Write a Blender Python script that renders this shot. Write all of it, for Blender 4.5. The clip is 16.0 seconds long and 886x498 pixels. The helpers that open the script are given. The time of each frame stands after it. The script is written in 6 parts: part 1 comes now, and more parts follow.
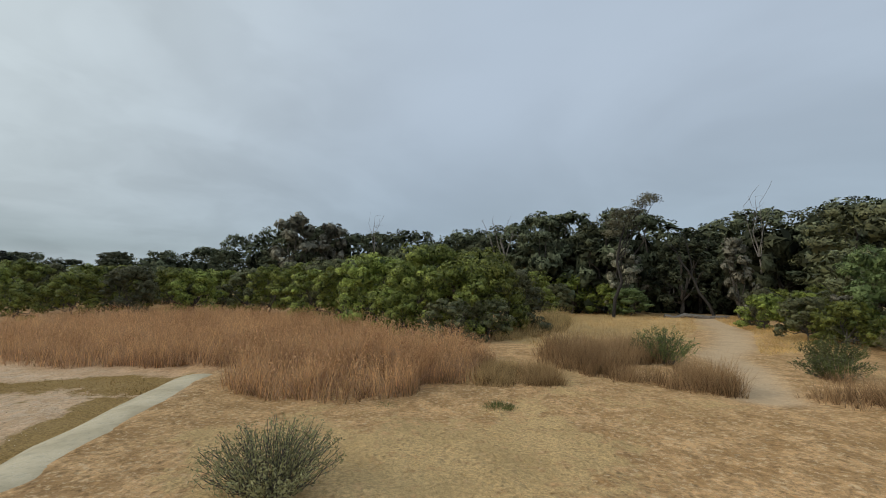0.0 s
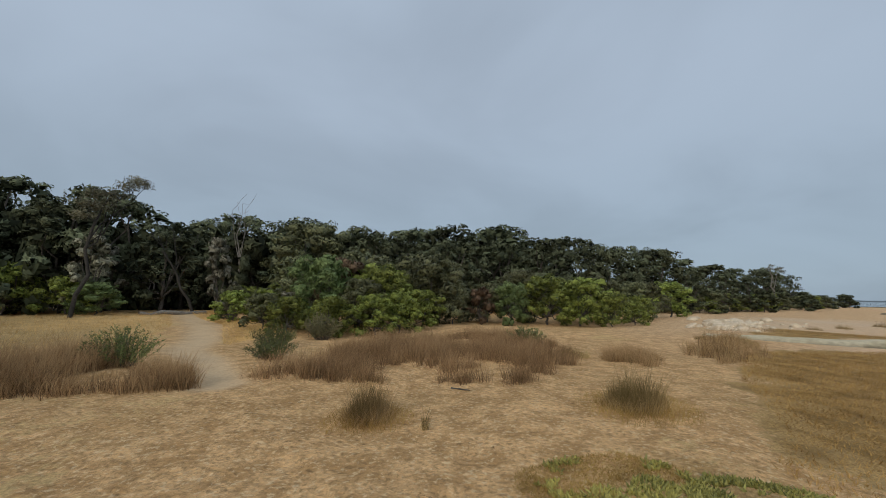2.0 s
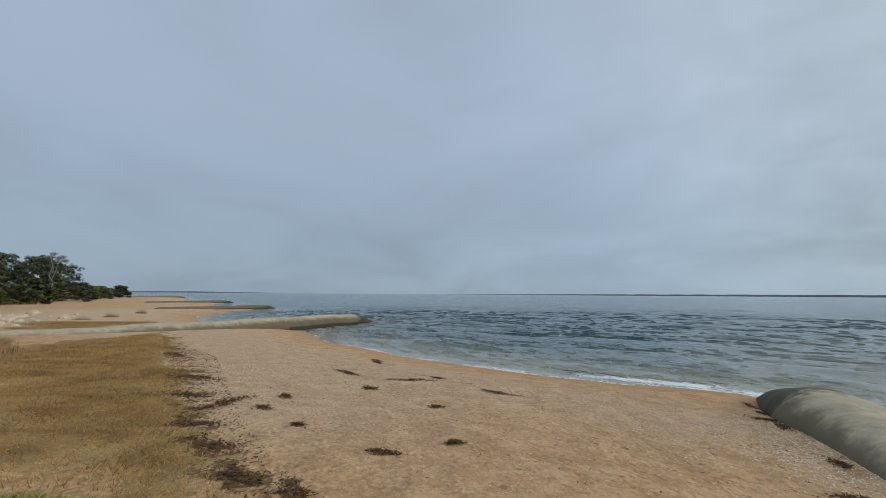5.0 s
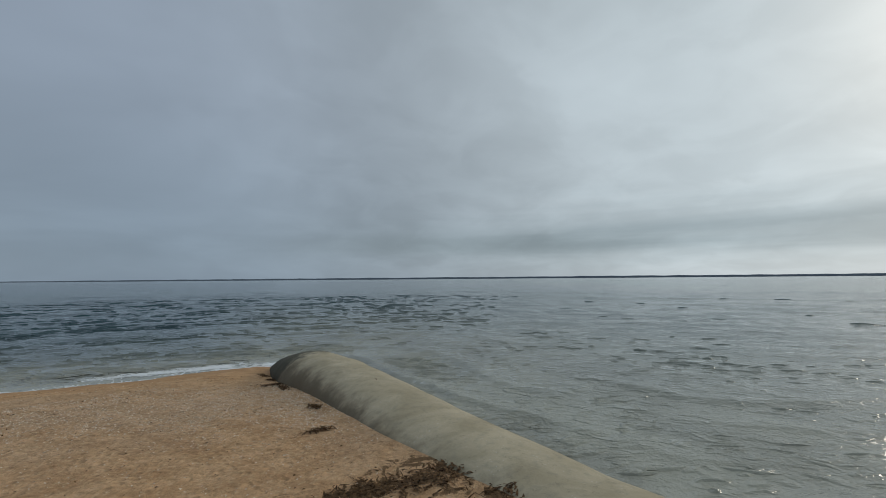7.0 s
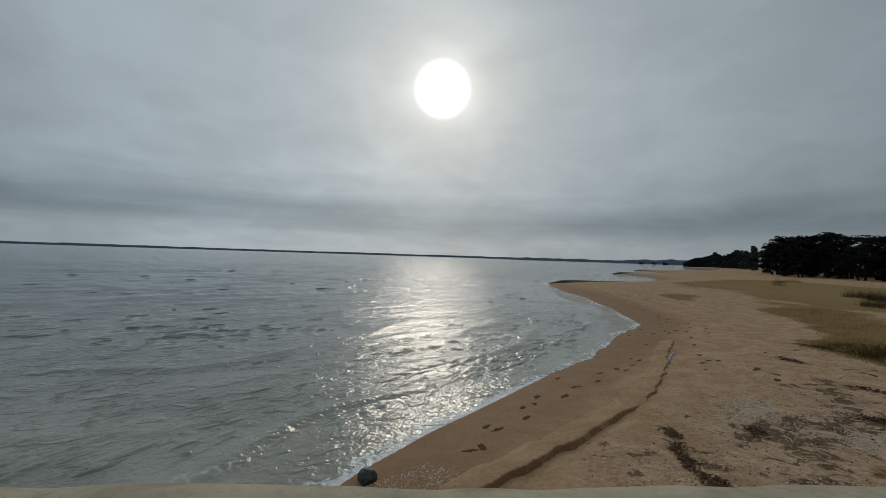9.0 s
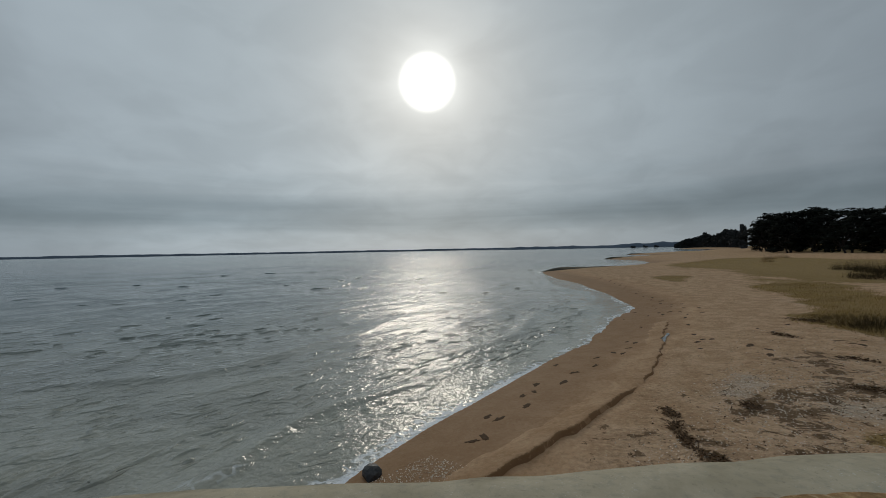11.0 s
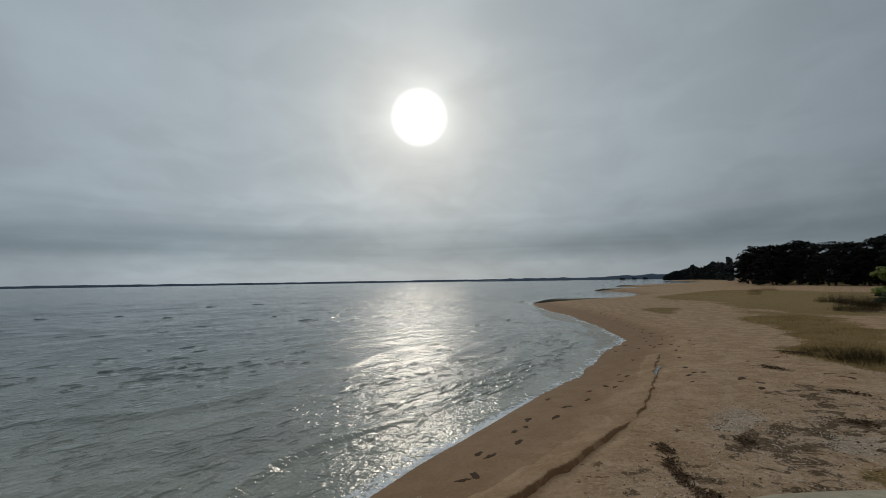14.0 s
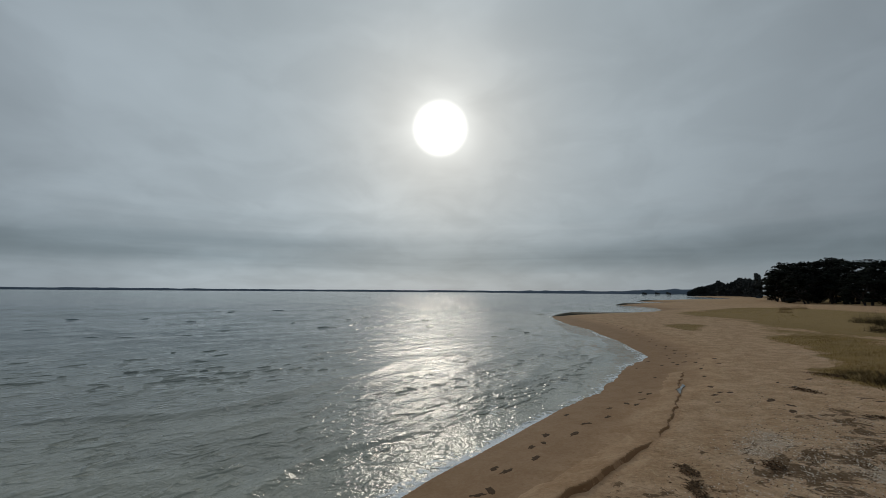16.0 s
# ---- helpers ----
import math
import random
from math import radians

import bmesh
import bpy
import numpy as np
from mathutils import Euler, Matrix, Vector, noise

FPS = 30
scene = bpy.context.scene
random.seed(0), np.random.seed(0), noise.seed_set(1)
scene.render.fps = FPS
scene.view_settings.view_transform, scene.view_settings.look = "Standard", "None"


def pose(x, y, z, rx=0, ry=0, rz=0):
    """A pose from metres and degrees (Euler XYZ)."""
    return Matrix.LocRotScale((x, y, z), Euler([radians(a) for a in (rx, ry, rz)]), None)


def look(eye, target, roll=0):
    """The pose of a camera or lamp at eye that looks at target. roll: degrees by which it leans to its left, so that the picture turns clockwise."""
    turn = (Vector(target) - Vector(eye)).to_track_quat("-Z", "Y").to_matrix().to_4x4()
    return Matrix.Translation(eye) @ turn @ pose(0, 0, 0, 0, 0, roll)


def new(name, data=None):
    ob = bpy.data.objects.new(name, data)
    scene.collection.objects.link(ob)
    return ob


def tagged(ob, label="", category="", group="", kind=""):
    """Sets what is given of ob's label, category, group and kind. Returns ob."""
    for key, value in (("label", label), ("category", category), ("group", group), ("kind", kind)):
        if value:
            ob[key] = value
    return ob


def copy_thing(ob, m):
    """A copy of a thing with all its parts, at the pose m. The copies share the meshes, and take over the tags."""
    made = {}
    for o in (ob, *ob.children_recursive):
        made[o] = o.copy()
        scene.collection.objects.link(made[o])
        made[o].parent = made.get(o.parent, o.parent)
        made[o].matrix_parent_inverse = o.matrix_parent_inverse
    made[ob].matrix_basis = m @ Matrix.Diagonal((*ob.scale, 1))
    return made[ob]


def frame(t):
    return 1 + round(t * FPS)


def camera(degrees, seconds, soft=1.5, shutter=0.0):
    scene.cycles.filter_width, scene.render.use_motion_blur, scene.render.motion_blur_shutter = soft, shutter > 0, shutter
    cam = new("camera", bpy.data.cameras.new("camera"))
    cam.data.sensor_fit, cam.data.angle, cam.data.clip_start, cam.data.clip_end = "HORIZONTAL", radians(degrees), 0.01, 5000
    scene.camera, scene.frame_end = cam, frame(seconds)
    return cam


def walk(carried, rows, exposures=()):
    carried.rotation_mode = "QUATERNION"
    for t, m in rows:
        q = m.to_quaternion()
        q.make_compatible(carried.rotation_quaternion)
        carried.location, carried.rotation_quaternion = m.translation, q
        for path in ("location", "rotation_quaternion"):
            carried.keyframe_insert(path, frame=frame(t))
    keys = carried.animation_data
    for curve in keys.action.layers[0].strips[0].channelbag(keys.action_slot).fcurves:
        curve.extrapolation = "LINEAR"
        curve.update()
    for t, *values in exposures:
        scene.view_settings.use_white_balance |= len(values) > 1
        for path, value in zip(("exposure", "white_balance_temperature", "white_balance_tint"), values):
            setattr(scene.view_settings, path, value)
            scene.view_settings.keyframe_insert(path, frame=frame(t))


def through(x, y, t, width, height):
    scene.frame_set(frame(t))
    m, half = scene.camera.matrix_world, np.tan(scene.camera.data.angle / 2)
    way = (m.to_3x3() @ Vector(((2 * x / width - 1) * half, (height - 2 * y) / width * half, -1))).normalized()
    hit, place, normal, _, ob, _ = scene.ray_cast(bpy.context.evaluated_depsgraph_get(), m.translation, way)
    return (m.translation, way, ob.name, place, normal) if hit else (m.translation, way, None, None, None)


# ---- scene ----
# Camera: it stands on the beach beside a sand-filled tube and turns right round, at arm's length.
cam = camera(93.3, 16.0, soft=0.85)
PATH = [
    (0, 0.000, 0.270, 1.750, 6.30, -0.69, -0.00),
    (0.5, 0.072, 0.260, 1.750, 6.43, -0.45, -15.37),
    (1, 0.135, 0.233, 1.750, 6.74, -0.45, -30.12),
    (1.5, 0.188, 0.193, 1.750, 6.71, -0.09, -44.22),
    (2, 0.240, 0.123, 1.750, 6.57, -0.63, -62.91),
    (2.5, 0.267, 0.041, 1.750, 6.16, 0.88, -81.25),
    (3, 0.267, -0.041, 1.750, 5.72, 0.33, -98.80),
    (3.2, 0.261, -0.068, 1.750, 5.80, 0.41, -104.55),
    (5.3, 0.130, -0.236, 1.750, 5.78, -0.33, -151.17),
    (5.5, 0.108, -0.247, 1.750, 5.41, -0.25, -156.52),
    (6, 0.039, -0.267, 1.750, 4.85, -0.42, -171.72),
    (6.5, -0.028, -0.268, 1.750, 4.69, 0.19, -185.97),
    (7, -0.097, -0.252, 1.750, 4.07, 0.45, -201.09),
    (7.5, -0.171, -0.209, 1.750, 3.51, -0.69, -219.36),
    (8, -0.237, -0.128, 1.750, 2.85, -1.68, -241.57),
    (8.5, -0.261, -0.068, 1.750, 2.05, -1.88, -255.34),
    (9, -0.267, -0.041, 1.750, 1.06, -1.81, -261.28),
    (9.2, -0.268, -0.035, 1.750, 0.85, -1.73, -262.64),
    (11.5, -0.267, -0.037, 1.750, 0.19, 1.40, -261.97),
    (12, -0.267, -0.037, 1.750, 0.79, 1.05, -262.10),
    (12.5, -0.267, -0.036, 1.750, 1.96, 1.85, -262.29),
    (13, -0.268, -0.033, 1.750, 2.87, 1.51, -262.96),
    (13.5, -0.268, -0.032, 1.750, 3.65, 1.30, -263.24),
    (14, -0.268, -0.031, 1.750, 4.45, 0.91, -263.47),
    (14.5, -0.268, -0.032, 1.750, 5.02, 0.29, -263.18),
    (15, -0.267, -0.036, 1.750, 5.53, -0.23, -262.42),
    (15.5, -0.267, -0.040, 1.750, 5.73, -0.26, -261.53),
    (16, -0.267, -0.042, 1.750, 5.86, -0.39, -261.04),
]
EXPO = [(0.0, 0.2, 6950, 10), (1.0, 0.12, 6900, 10), (3.0, 0.04, 6650, 10), (5.5, -0.1, 6600, 10), (6.0, -0.34, 6600, 10), (6.5, -0.5, 6650, 10), (7.0, -0.57, 6700, 10), (7.5, -0.97, 6550, 10), (8.0, -0.96, 6550, 10), (8.5, -1.04, 6550, 10), (9.0, -1.05, 6550, 10), (16.0, -1.05, 6550, 10)]
walk(cam, [(t, pose(x, y, z, 90 + pitch, roll, yaw)) for t, x, y, z, pitch, roll, yaw in PATH], EXPO)

# ---- world and sun ----
SUN_AZ, SUN_EL = radians(99.5), radians(21.9)
SUN_DIR = Vector((-math.sin(SUN_AZ) * math.cos(SUN_EL), math.cos(SUN_AZ) * math.cos(SUN_EL), math.sin(SUN_EL)))


class Nodes:
    """Short hand for node trees."""

    def __init__(self, tree):
        self.t = tree
        tree.nodes.clear()

    def n(self, kind, operation="", clamp=False, attribute_name=""):
        node = self.t.nodes.new(kind)
        if operation:
            node.operation = operation
        if clamp:
            node.use_clamp = True
        if attribute_name:
            node.attribute_name = attribute_name
        return node

    def put(self, node, key, val):
        if hasattr(val, "is_output"):
            self.t.links.new(val, node.inputs[key])
        else:
            node.inputs[key].default_value = val

    def math(self, op, a, b=0.0, c=0.0, clamp=False):
        m = self.n("ShaderNodeMath", operation=op, clamp=clamp)
        self.put(m, 0, a), self.put(m, 1, b), self.put(m, 2, c)
        return m.outputs[0]

    def vec(self, op, a, b=(0, 0, 0)):
        m = self.n("ShaderNodeVectorMath", operation=op)
        self.put(m, 0, a), self.put(m, 1, b)
        return m.outputs["Value"] if op == "DOT_PRODUCT" else m.outputs[0]

    def noise(self, vector, scale, detail=3.0, rough=0.5, distort=0.0):
        m = self.n("ShaderNodeTexNoise")
        if vector is not None:
            self.put(m, "Vector", vector)
        self.put(m, "Scale", scale), self.put(m, "Detail", detail), self.put(m, "Roughness", rough), self.put(m, "Distortion", distort)
        return m.outputs[0]

    def step(self, val, a, b, lo=0.0, hi=1.0):
        m = self.n("ShaderNodeMapRange")
        m.interpolation_type = "SMOOTHSTEP"
        for k, v in zip(range(5), (val, a, b, lo, hi)):
            self.put(m, k, v)
        return m.outputs[0]

    def mix(self, fac, a, b, blend="MIX"):
        m = self.n("ShaderNodeMix")
        m.data_type, m.blend_type = "RGBA", blend
        self.put(m, 0, fac), self.put(m, 6, a), self.put(m, 7, b)
        return m.outputs[2]

    def bump(self, height, strength, distance, normal=None):
        m = self.n("ShaderNodeBump")
        self.put(m, "Height", height), self.put(m, "Strength", strength), self.put(m, "Distance", distance)
        if normal is not None:
            self.put(m, "Normal", normal)
        return m.outputs[0]


def c3(r, g, b):
    return (r, g, b, 1.0)


def make_world():
    w = bpy.data.worlds.new("sky")
    w.use_nodes = True
    scene.world = w
    k = Nodes(w.node_tree)
    d = k.vec("NORMALIZE", k.n("ShaderNodeTexCoord").outputs["Generated"])
    sep = k.n("ShaderNodeSeparateXYZ")
    k.put(sep, 0, d)
    z = sep.outputs[2]
    facing = k.vec("DOT_PRODUCT", d, tuple(SUN_DIR))
    toward = k.math("MULTIPLY_ADD", facing, 0.5, 0.5, clamp=True)
    # cloud deck: flattened towards the horizon
    up = k.math("ADD", k.math("MAXIMUM", z, 0.0), 0.3)
    flat = k.n("ShaderNodeVectorMath", operation="DIVIDE")
    k.put(flat, 0, d)
    comb = k.n("ShaderNodeCombineXYZ")
    k.put(comb, 0, up), k.put(comb, 1, up), k.put(comb, 2, 1.0)
    k.put(flat, 1, comb.outputs[0])
    clouds = k.noise(flat.outputs[0], 1.1, 4.0, 0.5, 0.5)
    shade = k.step(clouds, 0.3, 0.72, 0.91, 1.09)
    # low streaks over the sea on the sun's side
    streak = k.n("ShaderNodeVectorMath", operation="MULTIPLY")
    k.put(streak, 0, d), k.put(streak, 1, (0.9, 0.9, 17.0))
    bands = k.step(k.noise(streak.outputs[0], 1.5, 3.0, 0.5, 0.3), 0.36, 0.66, 0.0, 0.4)
    stripe = k.math("MULTIPLY", k.step(z, 0.035, 0.075), k.step(z, 0.15, 0.09))
    bands = k.math("ADD", bands, k.math("MULTIPLY", stripe, 0.75))
    low = k.math("MULTIPLY", k.step(z, 0.01, 0.05), k.step(z, 0.24, 0.08))
    low = k.math("MULTIPLY", low, k.step(toward, 0.5, 0.9))
    dim = k.math("SUBTRACT", 1.0, k.math("MULTIPLY", k.math("MULTIPLY", bands, low), 0.30))
    base = k.mix(k.step(z, 0.0, 0.5), c3(*HORIZON), c3(*ZENITH))
    base = k.mix(k.step(toward, 0.45, 1.0), base, c3(*SUNSIDE))
    base = k.mix(k.math("MULTIPLY", k.math("MULTIPLY", bands, low), 0.7), base, c3(0.34, 0.44, 0.505))
    glow = k.math("ADD", k.math("MULTIPLY", k.math("POWER", toward, 8.5), GLOW[0]), k.math("MULTIPLY", k.math("POWER", toward, 110.0), GLOW[1]))
    glow = k.math("ADD", glow, k.math("MULTIPLY", k.math("POWER", toward, 900.0), GLOW[2]))
    puffs = k.step(k.noise(flat.outputs[0], 3.6, 4.0, 0.5, 0.5), 0.34, 0.66, 0.955, 1.045)
    puffs = k.mix(k.step(toward, 0.45, 0.75), c3(1, 1, 1), puffs)
    shade = k.math("MULTIPLY", shade, puffs)
    # thinner cloud to the south, thicker beyond the sun
    for heading, reach, gain in ((170.0, 0.55, 0.19), (77.0, 0.7, -0.17)):
        way = (-math.sin(radians(heading)), math.cos(radians(heading)), 0.0)
        shade = k.math("MULTIPLY", shade, k.step(k.vec("DOT_PRODUCT", d, way), reach, 1.0, 1.0, 1.0 + gain))
    base = k.mix(k.math("POWER", toward, 60.0), base, c3(0.45, 0.46, 0.445))
    bright = k.math("MULTIPLY", k.math("MULTIPLY", k.math("ADD", glow, 1.0), shade), dim)
    bright = k.math("MULTIPLY", bright, k.step(z, 0.55, 1.0, 1.0, 1.5))
    col = k.n("ShaderNodeVectorMath", operation="SCALE")
    k.put(col, 0, base), k.put(col, "Scale", bright)
    disc = k.step(facing, math.cos(radians(3.95)), math.cos(radians(1.0)), 0.0, 3.0)
    dcol = k.n("ShaderNodeVectorMath", operation="SCALE")
    k.put(dcol, 0, (1.0, 0.97, 0.9)), k.put(dcol, "Scale", disc)
    total = k.vec("ADD", col.outputs[0], dcol.outputs[0])
    sky = k.n("ShaderNodeTexSky")
    sky.sky_type, sky.sun_disc, sky.sun_elevation, sky.sun_rotation = "NISHITA", False, SUN_EL, -SUN_AZ
    bg1, bg2, out = k.n("ShaderNodeBackground"), k.n("ShaderNodeBackground"), k.n("ShaderNodeOutputWorld")
    k.put(bg1, 0, total), k.put(bg1, 1, 1.0)
    k.put(bg2, 0, sky.outputs[0]), k.put(bg2, 1, 0.05)
    mx = k.n("ShaderNodeMixShader")
    k.put(mx, 0, 0.08)
    k.t.links.new(bg1.outputs[0], mx.inputs[1]), k.t.links.new(bg2.outputs[0], mx.inputs[2])
    k.t.links.new(mx.outputs[0], out.inputs[0])


HORIZON, ZENITH, SUNSIDE = (0.295, 0.39, 0.495), (0.37, 0.46, 0.585), (0.385, 0.45, 0.49)
GLOW = (1.75, 0.8, 2.9)
make_world()
sun = new("sun", bpy.data.lights.new("sun", "SUN"))
sun.data.energy, sun.data.angle, sun.data.color = 0.72, radians(11.0), (1.0, 0.91, 0.77)
sun.matrix_world = look((0, 0, 0), tuple(-SUN_DIR))

# ---- materials ----


def material(name, rough=0.8, spec=0.3):
    m = bpy.data.materials.new(name)
    m.use_nodes = True
    k = Nodes(m.node_tree)
    p, out = k.n("ShaderNodeBsdfPrincipled"), k.n("ShaderNodeOutputMaterial")
    k.put(p, "Roughness", rough), k.put(p, "Specular IOR Level", spec)
    k.t.links.new(p.outputs[0], out.inputs[0])
    return m, k, p


def leaf_material(name, dark, light, rough=0.6, through=0.0, spread=0.25, clumps=False):
    """Foliage: each leaf and each plant of its own tint."""
    m, k, p = material(name, rough, 0.25 if rough < 0.65 else 0.05)
    isl = k.n("ShaderNodeNewGeometry").outputs["Random Per Island"]
    obj = k.n("ShaderNodeObjectInfo").outputs["Random"]
    co = k.n("ShaderNodeTexCoord").outputs["Object"]
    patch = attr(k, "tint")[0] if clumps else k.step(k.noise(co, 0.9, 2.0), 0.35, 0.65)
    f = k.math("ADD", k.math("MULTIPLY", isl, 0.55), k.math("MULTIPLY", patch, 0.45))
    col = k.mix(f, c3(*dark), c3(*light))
    hsv = k.n("ShaderNodeHueSaturation")
    k.put(hsv, "Color", col), k.put(hsv, "Hue", k.math("MULTIPLY_ADD", obj, 0.024, 0.484)), k.put(hsv, "Value", k.math("MULTIPLY_ADD", obj, spread * 2, 1.0 - spread))
    k.put(p, "Base Color", hsv.outputs[0])
    if through:
        tr, ad = k.n("ShaderNodeBsdfTranslucent"), k.n("ShaderNodeMixShader")
        k.put(tr, 0, hsv.outputs[0]), k.put(ad, 0, through)
        out = [n for n in k.t.nodes if n.type == "OUTPUT_MATERIAL"][0]
        k.t.links.new(p.outputs[0], ad.inputs[1]), k.t.links.new(tr.outputs[0], ad.inputs[2]), k.t.links.new(ad.outputs[0], out.inputs[0])
    return m


def attr(k, name):
    a = k.n("ShaderNodeAttribute", attribute_name=name)
    s = k.n("ShaderNodeSeparateColor")
    k.put(s, 0, a.outputs["Color"])
    return s.outputs[0], s.outputs[1], s.outputs[2]


def ground_material():
    m, k, p = material("beach_and_dune_sand", 0.9, 0.05)
    co = k.n("ShaderNodeTexCoord").outputs["Object"]
    turf, green, wet = attr(k, "zone")
    shell, inland, wrack = attr(k, "cover")
    grain = k.noise(co, 60.0, 3.0, 0.7)
    mid = k.noise(co, 2.2, 5.0, 0.6, 0.4)
    big = k.noise(co, 0.35, 3.0, 0.5)
    sep = k.n("ShaderNodeSeparateXYZ")
    k.put(sep, 0, co)
    east = k.step(sep.outputs[0], -4.5, 1.0)
    beach = k.mix(k.step(mid, 0.35, 0.68), k.mix(east, c3(0.58, 0.365, 0.205), c3(0.575, 0.342, 0.175)), k.mix(east, c3(0.755, 0.515, 0.318), c3(0.76, 0.495, 0.28)))
    dune = k.mix(k.step(mid, 0.38, 0.62), c3(0.51, 0.312, 0.147), c3(0.77, 0.505, 0.265))
    sand = k.mix(inland, beach, dune)
    sand = k.mix(k.math("MULTIPLY", k.math("MULTIPLY", k.step(big, 0.4, 0.7), inland), 0.28), sand, c3(0.40, 0.255, 0.11))
    sand = k.mix(k.math("MULTIPLY", grain, 0.5), sand, k.mix(grain, c3(0.22, 0.15, 0.08), c3(0.68, 0.55, 0.38)), "OVERLAY")
    trail, hollow, rusty = attr(k, "ways")
    sand = k.mix(k.math("MULTIPLY", k.math("MULTIPLY", hollow, k.step(k.noise(co, 5.0, 5.0, 0.7), 0.40, 0.62, 0.35, 1.0)), 0.85), sand, k.mix(mid, c3(0.54, 0.39, 0.26), c3(0.82, 0.64, 0.455)))
    sand = k.mix(k.math("MULTIPLY", shell, 0.6), sand, k.mix(mid, c3(0.48, 0.355, 0.25), c3(0.72, 0.555, 0.405)))
    mottle = k.step(k.noise(co, 13.0, 5.0, 0.72, 0.5), 0.40, 0.58, 1.0, 0.0)
    mottle = k.math("MULTIPLY", mottle, k.math("MULTIPLY_ADD", inland, 0.1, 0.16))
    sand = k.mix(mottle, sand, c3(0.22, 0.14, 0.075))
    # crumbs of straw and pale drifts; dark specks stand in for shaded pits
    crumb = k.noise(co, 15.0, 4.0, 0.62, 0.3)
    much = k.math("MULTIPLY_ADD", inland, 0.26, 0.30)
    sand = k.mix(k.math("MULTIPLY", k.step(crumb, 0.46, 0.36), much), sand, c3(0.29, 0.18, 0.085))
    sand = k.mix(k.math("MULTIPLY", k.step(crumb, 0.54, 0.64), much), sand, c3(0.82, 0.62, 0.38))
    # thin dry grass
    fine = k.noise(co, 26.0, 4.0, 0.75)
    turfcol = k.mix(k.step(fine, 0.3, 0.7), k.mix(inland, c3(0.18, 0.11, 0.04), c3(0.48, 0.32, 0.15)), k.mix(inland, c3(0.45, 0.29, 0.11), c3(0.84, 0.57, 0.275)))
    turfcol = k.mix(k.step(k.noise(co, 1.1, 3.0), 0.35, 0.7, 0.0, 0.5), turfcol, c3(0.40, 0.27, 0.12))
    brown = k.mix(k.step(fine, 0.3, 0.7), c3(0.20, 0.113, 0.042), c3(0.55, 0.34, 0.128))
    turfcol = k.mix(rusty, turfcol, k.mix(k.step(k.noise(co, 1.6, 4.0, 0.6), 0.4, 0.65), brown, c3(0.23, 0.135, 0.05)))
    edge = k.step(k.math("ADD", turf, k.math("MULTIPLY_ADD", k.noise(co, 5.0, 5.0, 0.7), 1.2, -0.6)), 0.35, 0.6)
    sand = k.mix(edge, sand, turfcol)
    sand = k.mix(k.math("MULTIPLY", green, 0.3), sand, k.mix(k.step(fine, 0.35, 0.65), c3(0.09, 0.07, 0.02), c3(0.24, 0.19, 0.07)))
    sand = k.mix(k.math("MULTIPLY", trail, 0.75), sand, c3(0.52, 0.385, 0.25))
    # shell grit
    vor = k.n("ShaderNodeTexVoronoi")
    k.put(vor, "Vector", co), k.put(vor, "Scale", 28.0)
    chips = k.step(vor.outputs["Distance"], 0.34, 0.16)
    pick = k.step(k.noise(co, 30.0, 1.0), 0.48, 0.6)
    grit = k.math("MULTIPLY", k.math("MULTIPLY", chips, pick), k.step(k.math("ADD", shell, k.math("MULTIPLY_ADD", k.noise(co, 1.6, 4.0, 0.65), 1.0, -0.5)), 0.3, 0.75))
    sand = k.mix(k.math("MULTIPLY", grit, 0.75), sand, c3(0.83, 0.67, 0.50))
    # dark weed litter, and the ledge face's shadow in the same colour
    litter = k.step(k.math("ADD", wrack, k.math("MULTIPLY_ADD", k.noise(co, 3.2, 7.0, 0.72, 0.5), 2.6, -1.3)), 0.42, 0.56)
    sand = k.mix(k.math("MULTIPLY", litter, 0.85), sand, c3(0.15, 0.088, 0.044))
    # scattered footmarks, darker inside
    marks = k.n("ShaderNodeTexVoronoi")
    k.put(marks, "Vector", co), k.put(marks, "Scale", 2.9)
    sepm = k.n("ShaderNodeSeparateColor")
    k.put(sepm, 0, marks.outputs["Color"])
    print_ = k.math("MULTIPLY", k.step(k.math("ADD", marks.outputs["Distance"], k.math("MULTIPLY", k.noise(co, 9.0, 2.0), 0.12)), 0.20, 0.14), k.step(sepm.outputs[0], 0.5, 0.55))
    print_ = k.math("MULTIPLY", print_, k.math("SUBTRACT", 1.0, k.math("MAXIMUM", inland, k.step(wet, 0.2, 0.4))))
    sand = k.mix(k.math("MULTIPLY", print_, 0.28), sand, c3(0.20, 0.125, 0.07))
    sand = k.mix(k.math("MULTIPLY", wet, 0.7), sand, c3(0.27, 0.138, 0.058))
    k.put(p, "Roughness", k.math("MULTIPLY_ADD", wet, -0.25, 0.9))
    k.put(p, "Diffuse Roughness", 0.3)
    dents = k.n("ShaderNodeTexVoronoi")
    dents.feature = "SMOOTH_F1"
    k.put(dents, "Vector", k.vec("ADD", co, k.vec("MULTIPLY", k.n("ShaderNodeTexNoise").outputs["Color"], (0.25, 0.25, 0.0)))), k.put(dents, "Scale", 8.5), k.put(dents, "Smoothness", 0.35)
    trod = k.math("MULTIPLY", k.math("ADD", k.math("MULTIPLY", k.step(dents.outputs["Distance"], 0.08, 0.5), k.step(k.noise(co, 1.3, 3.0), 0.3, 0.6, 0.25, 0.8)), k.math("MULTIPLY", k.noise(co, 11.0, 5.0, 0.66, 0.4), 1.8)), k.math("SUBTRACT", 1.0, k.math("MAXIMUM", k.step(wet, 0.05, 0.4), k.math("MULTIPLY", trail, 0.8))))
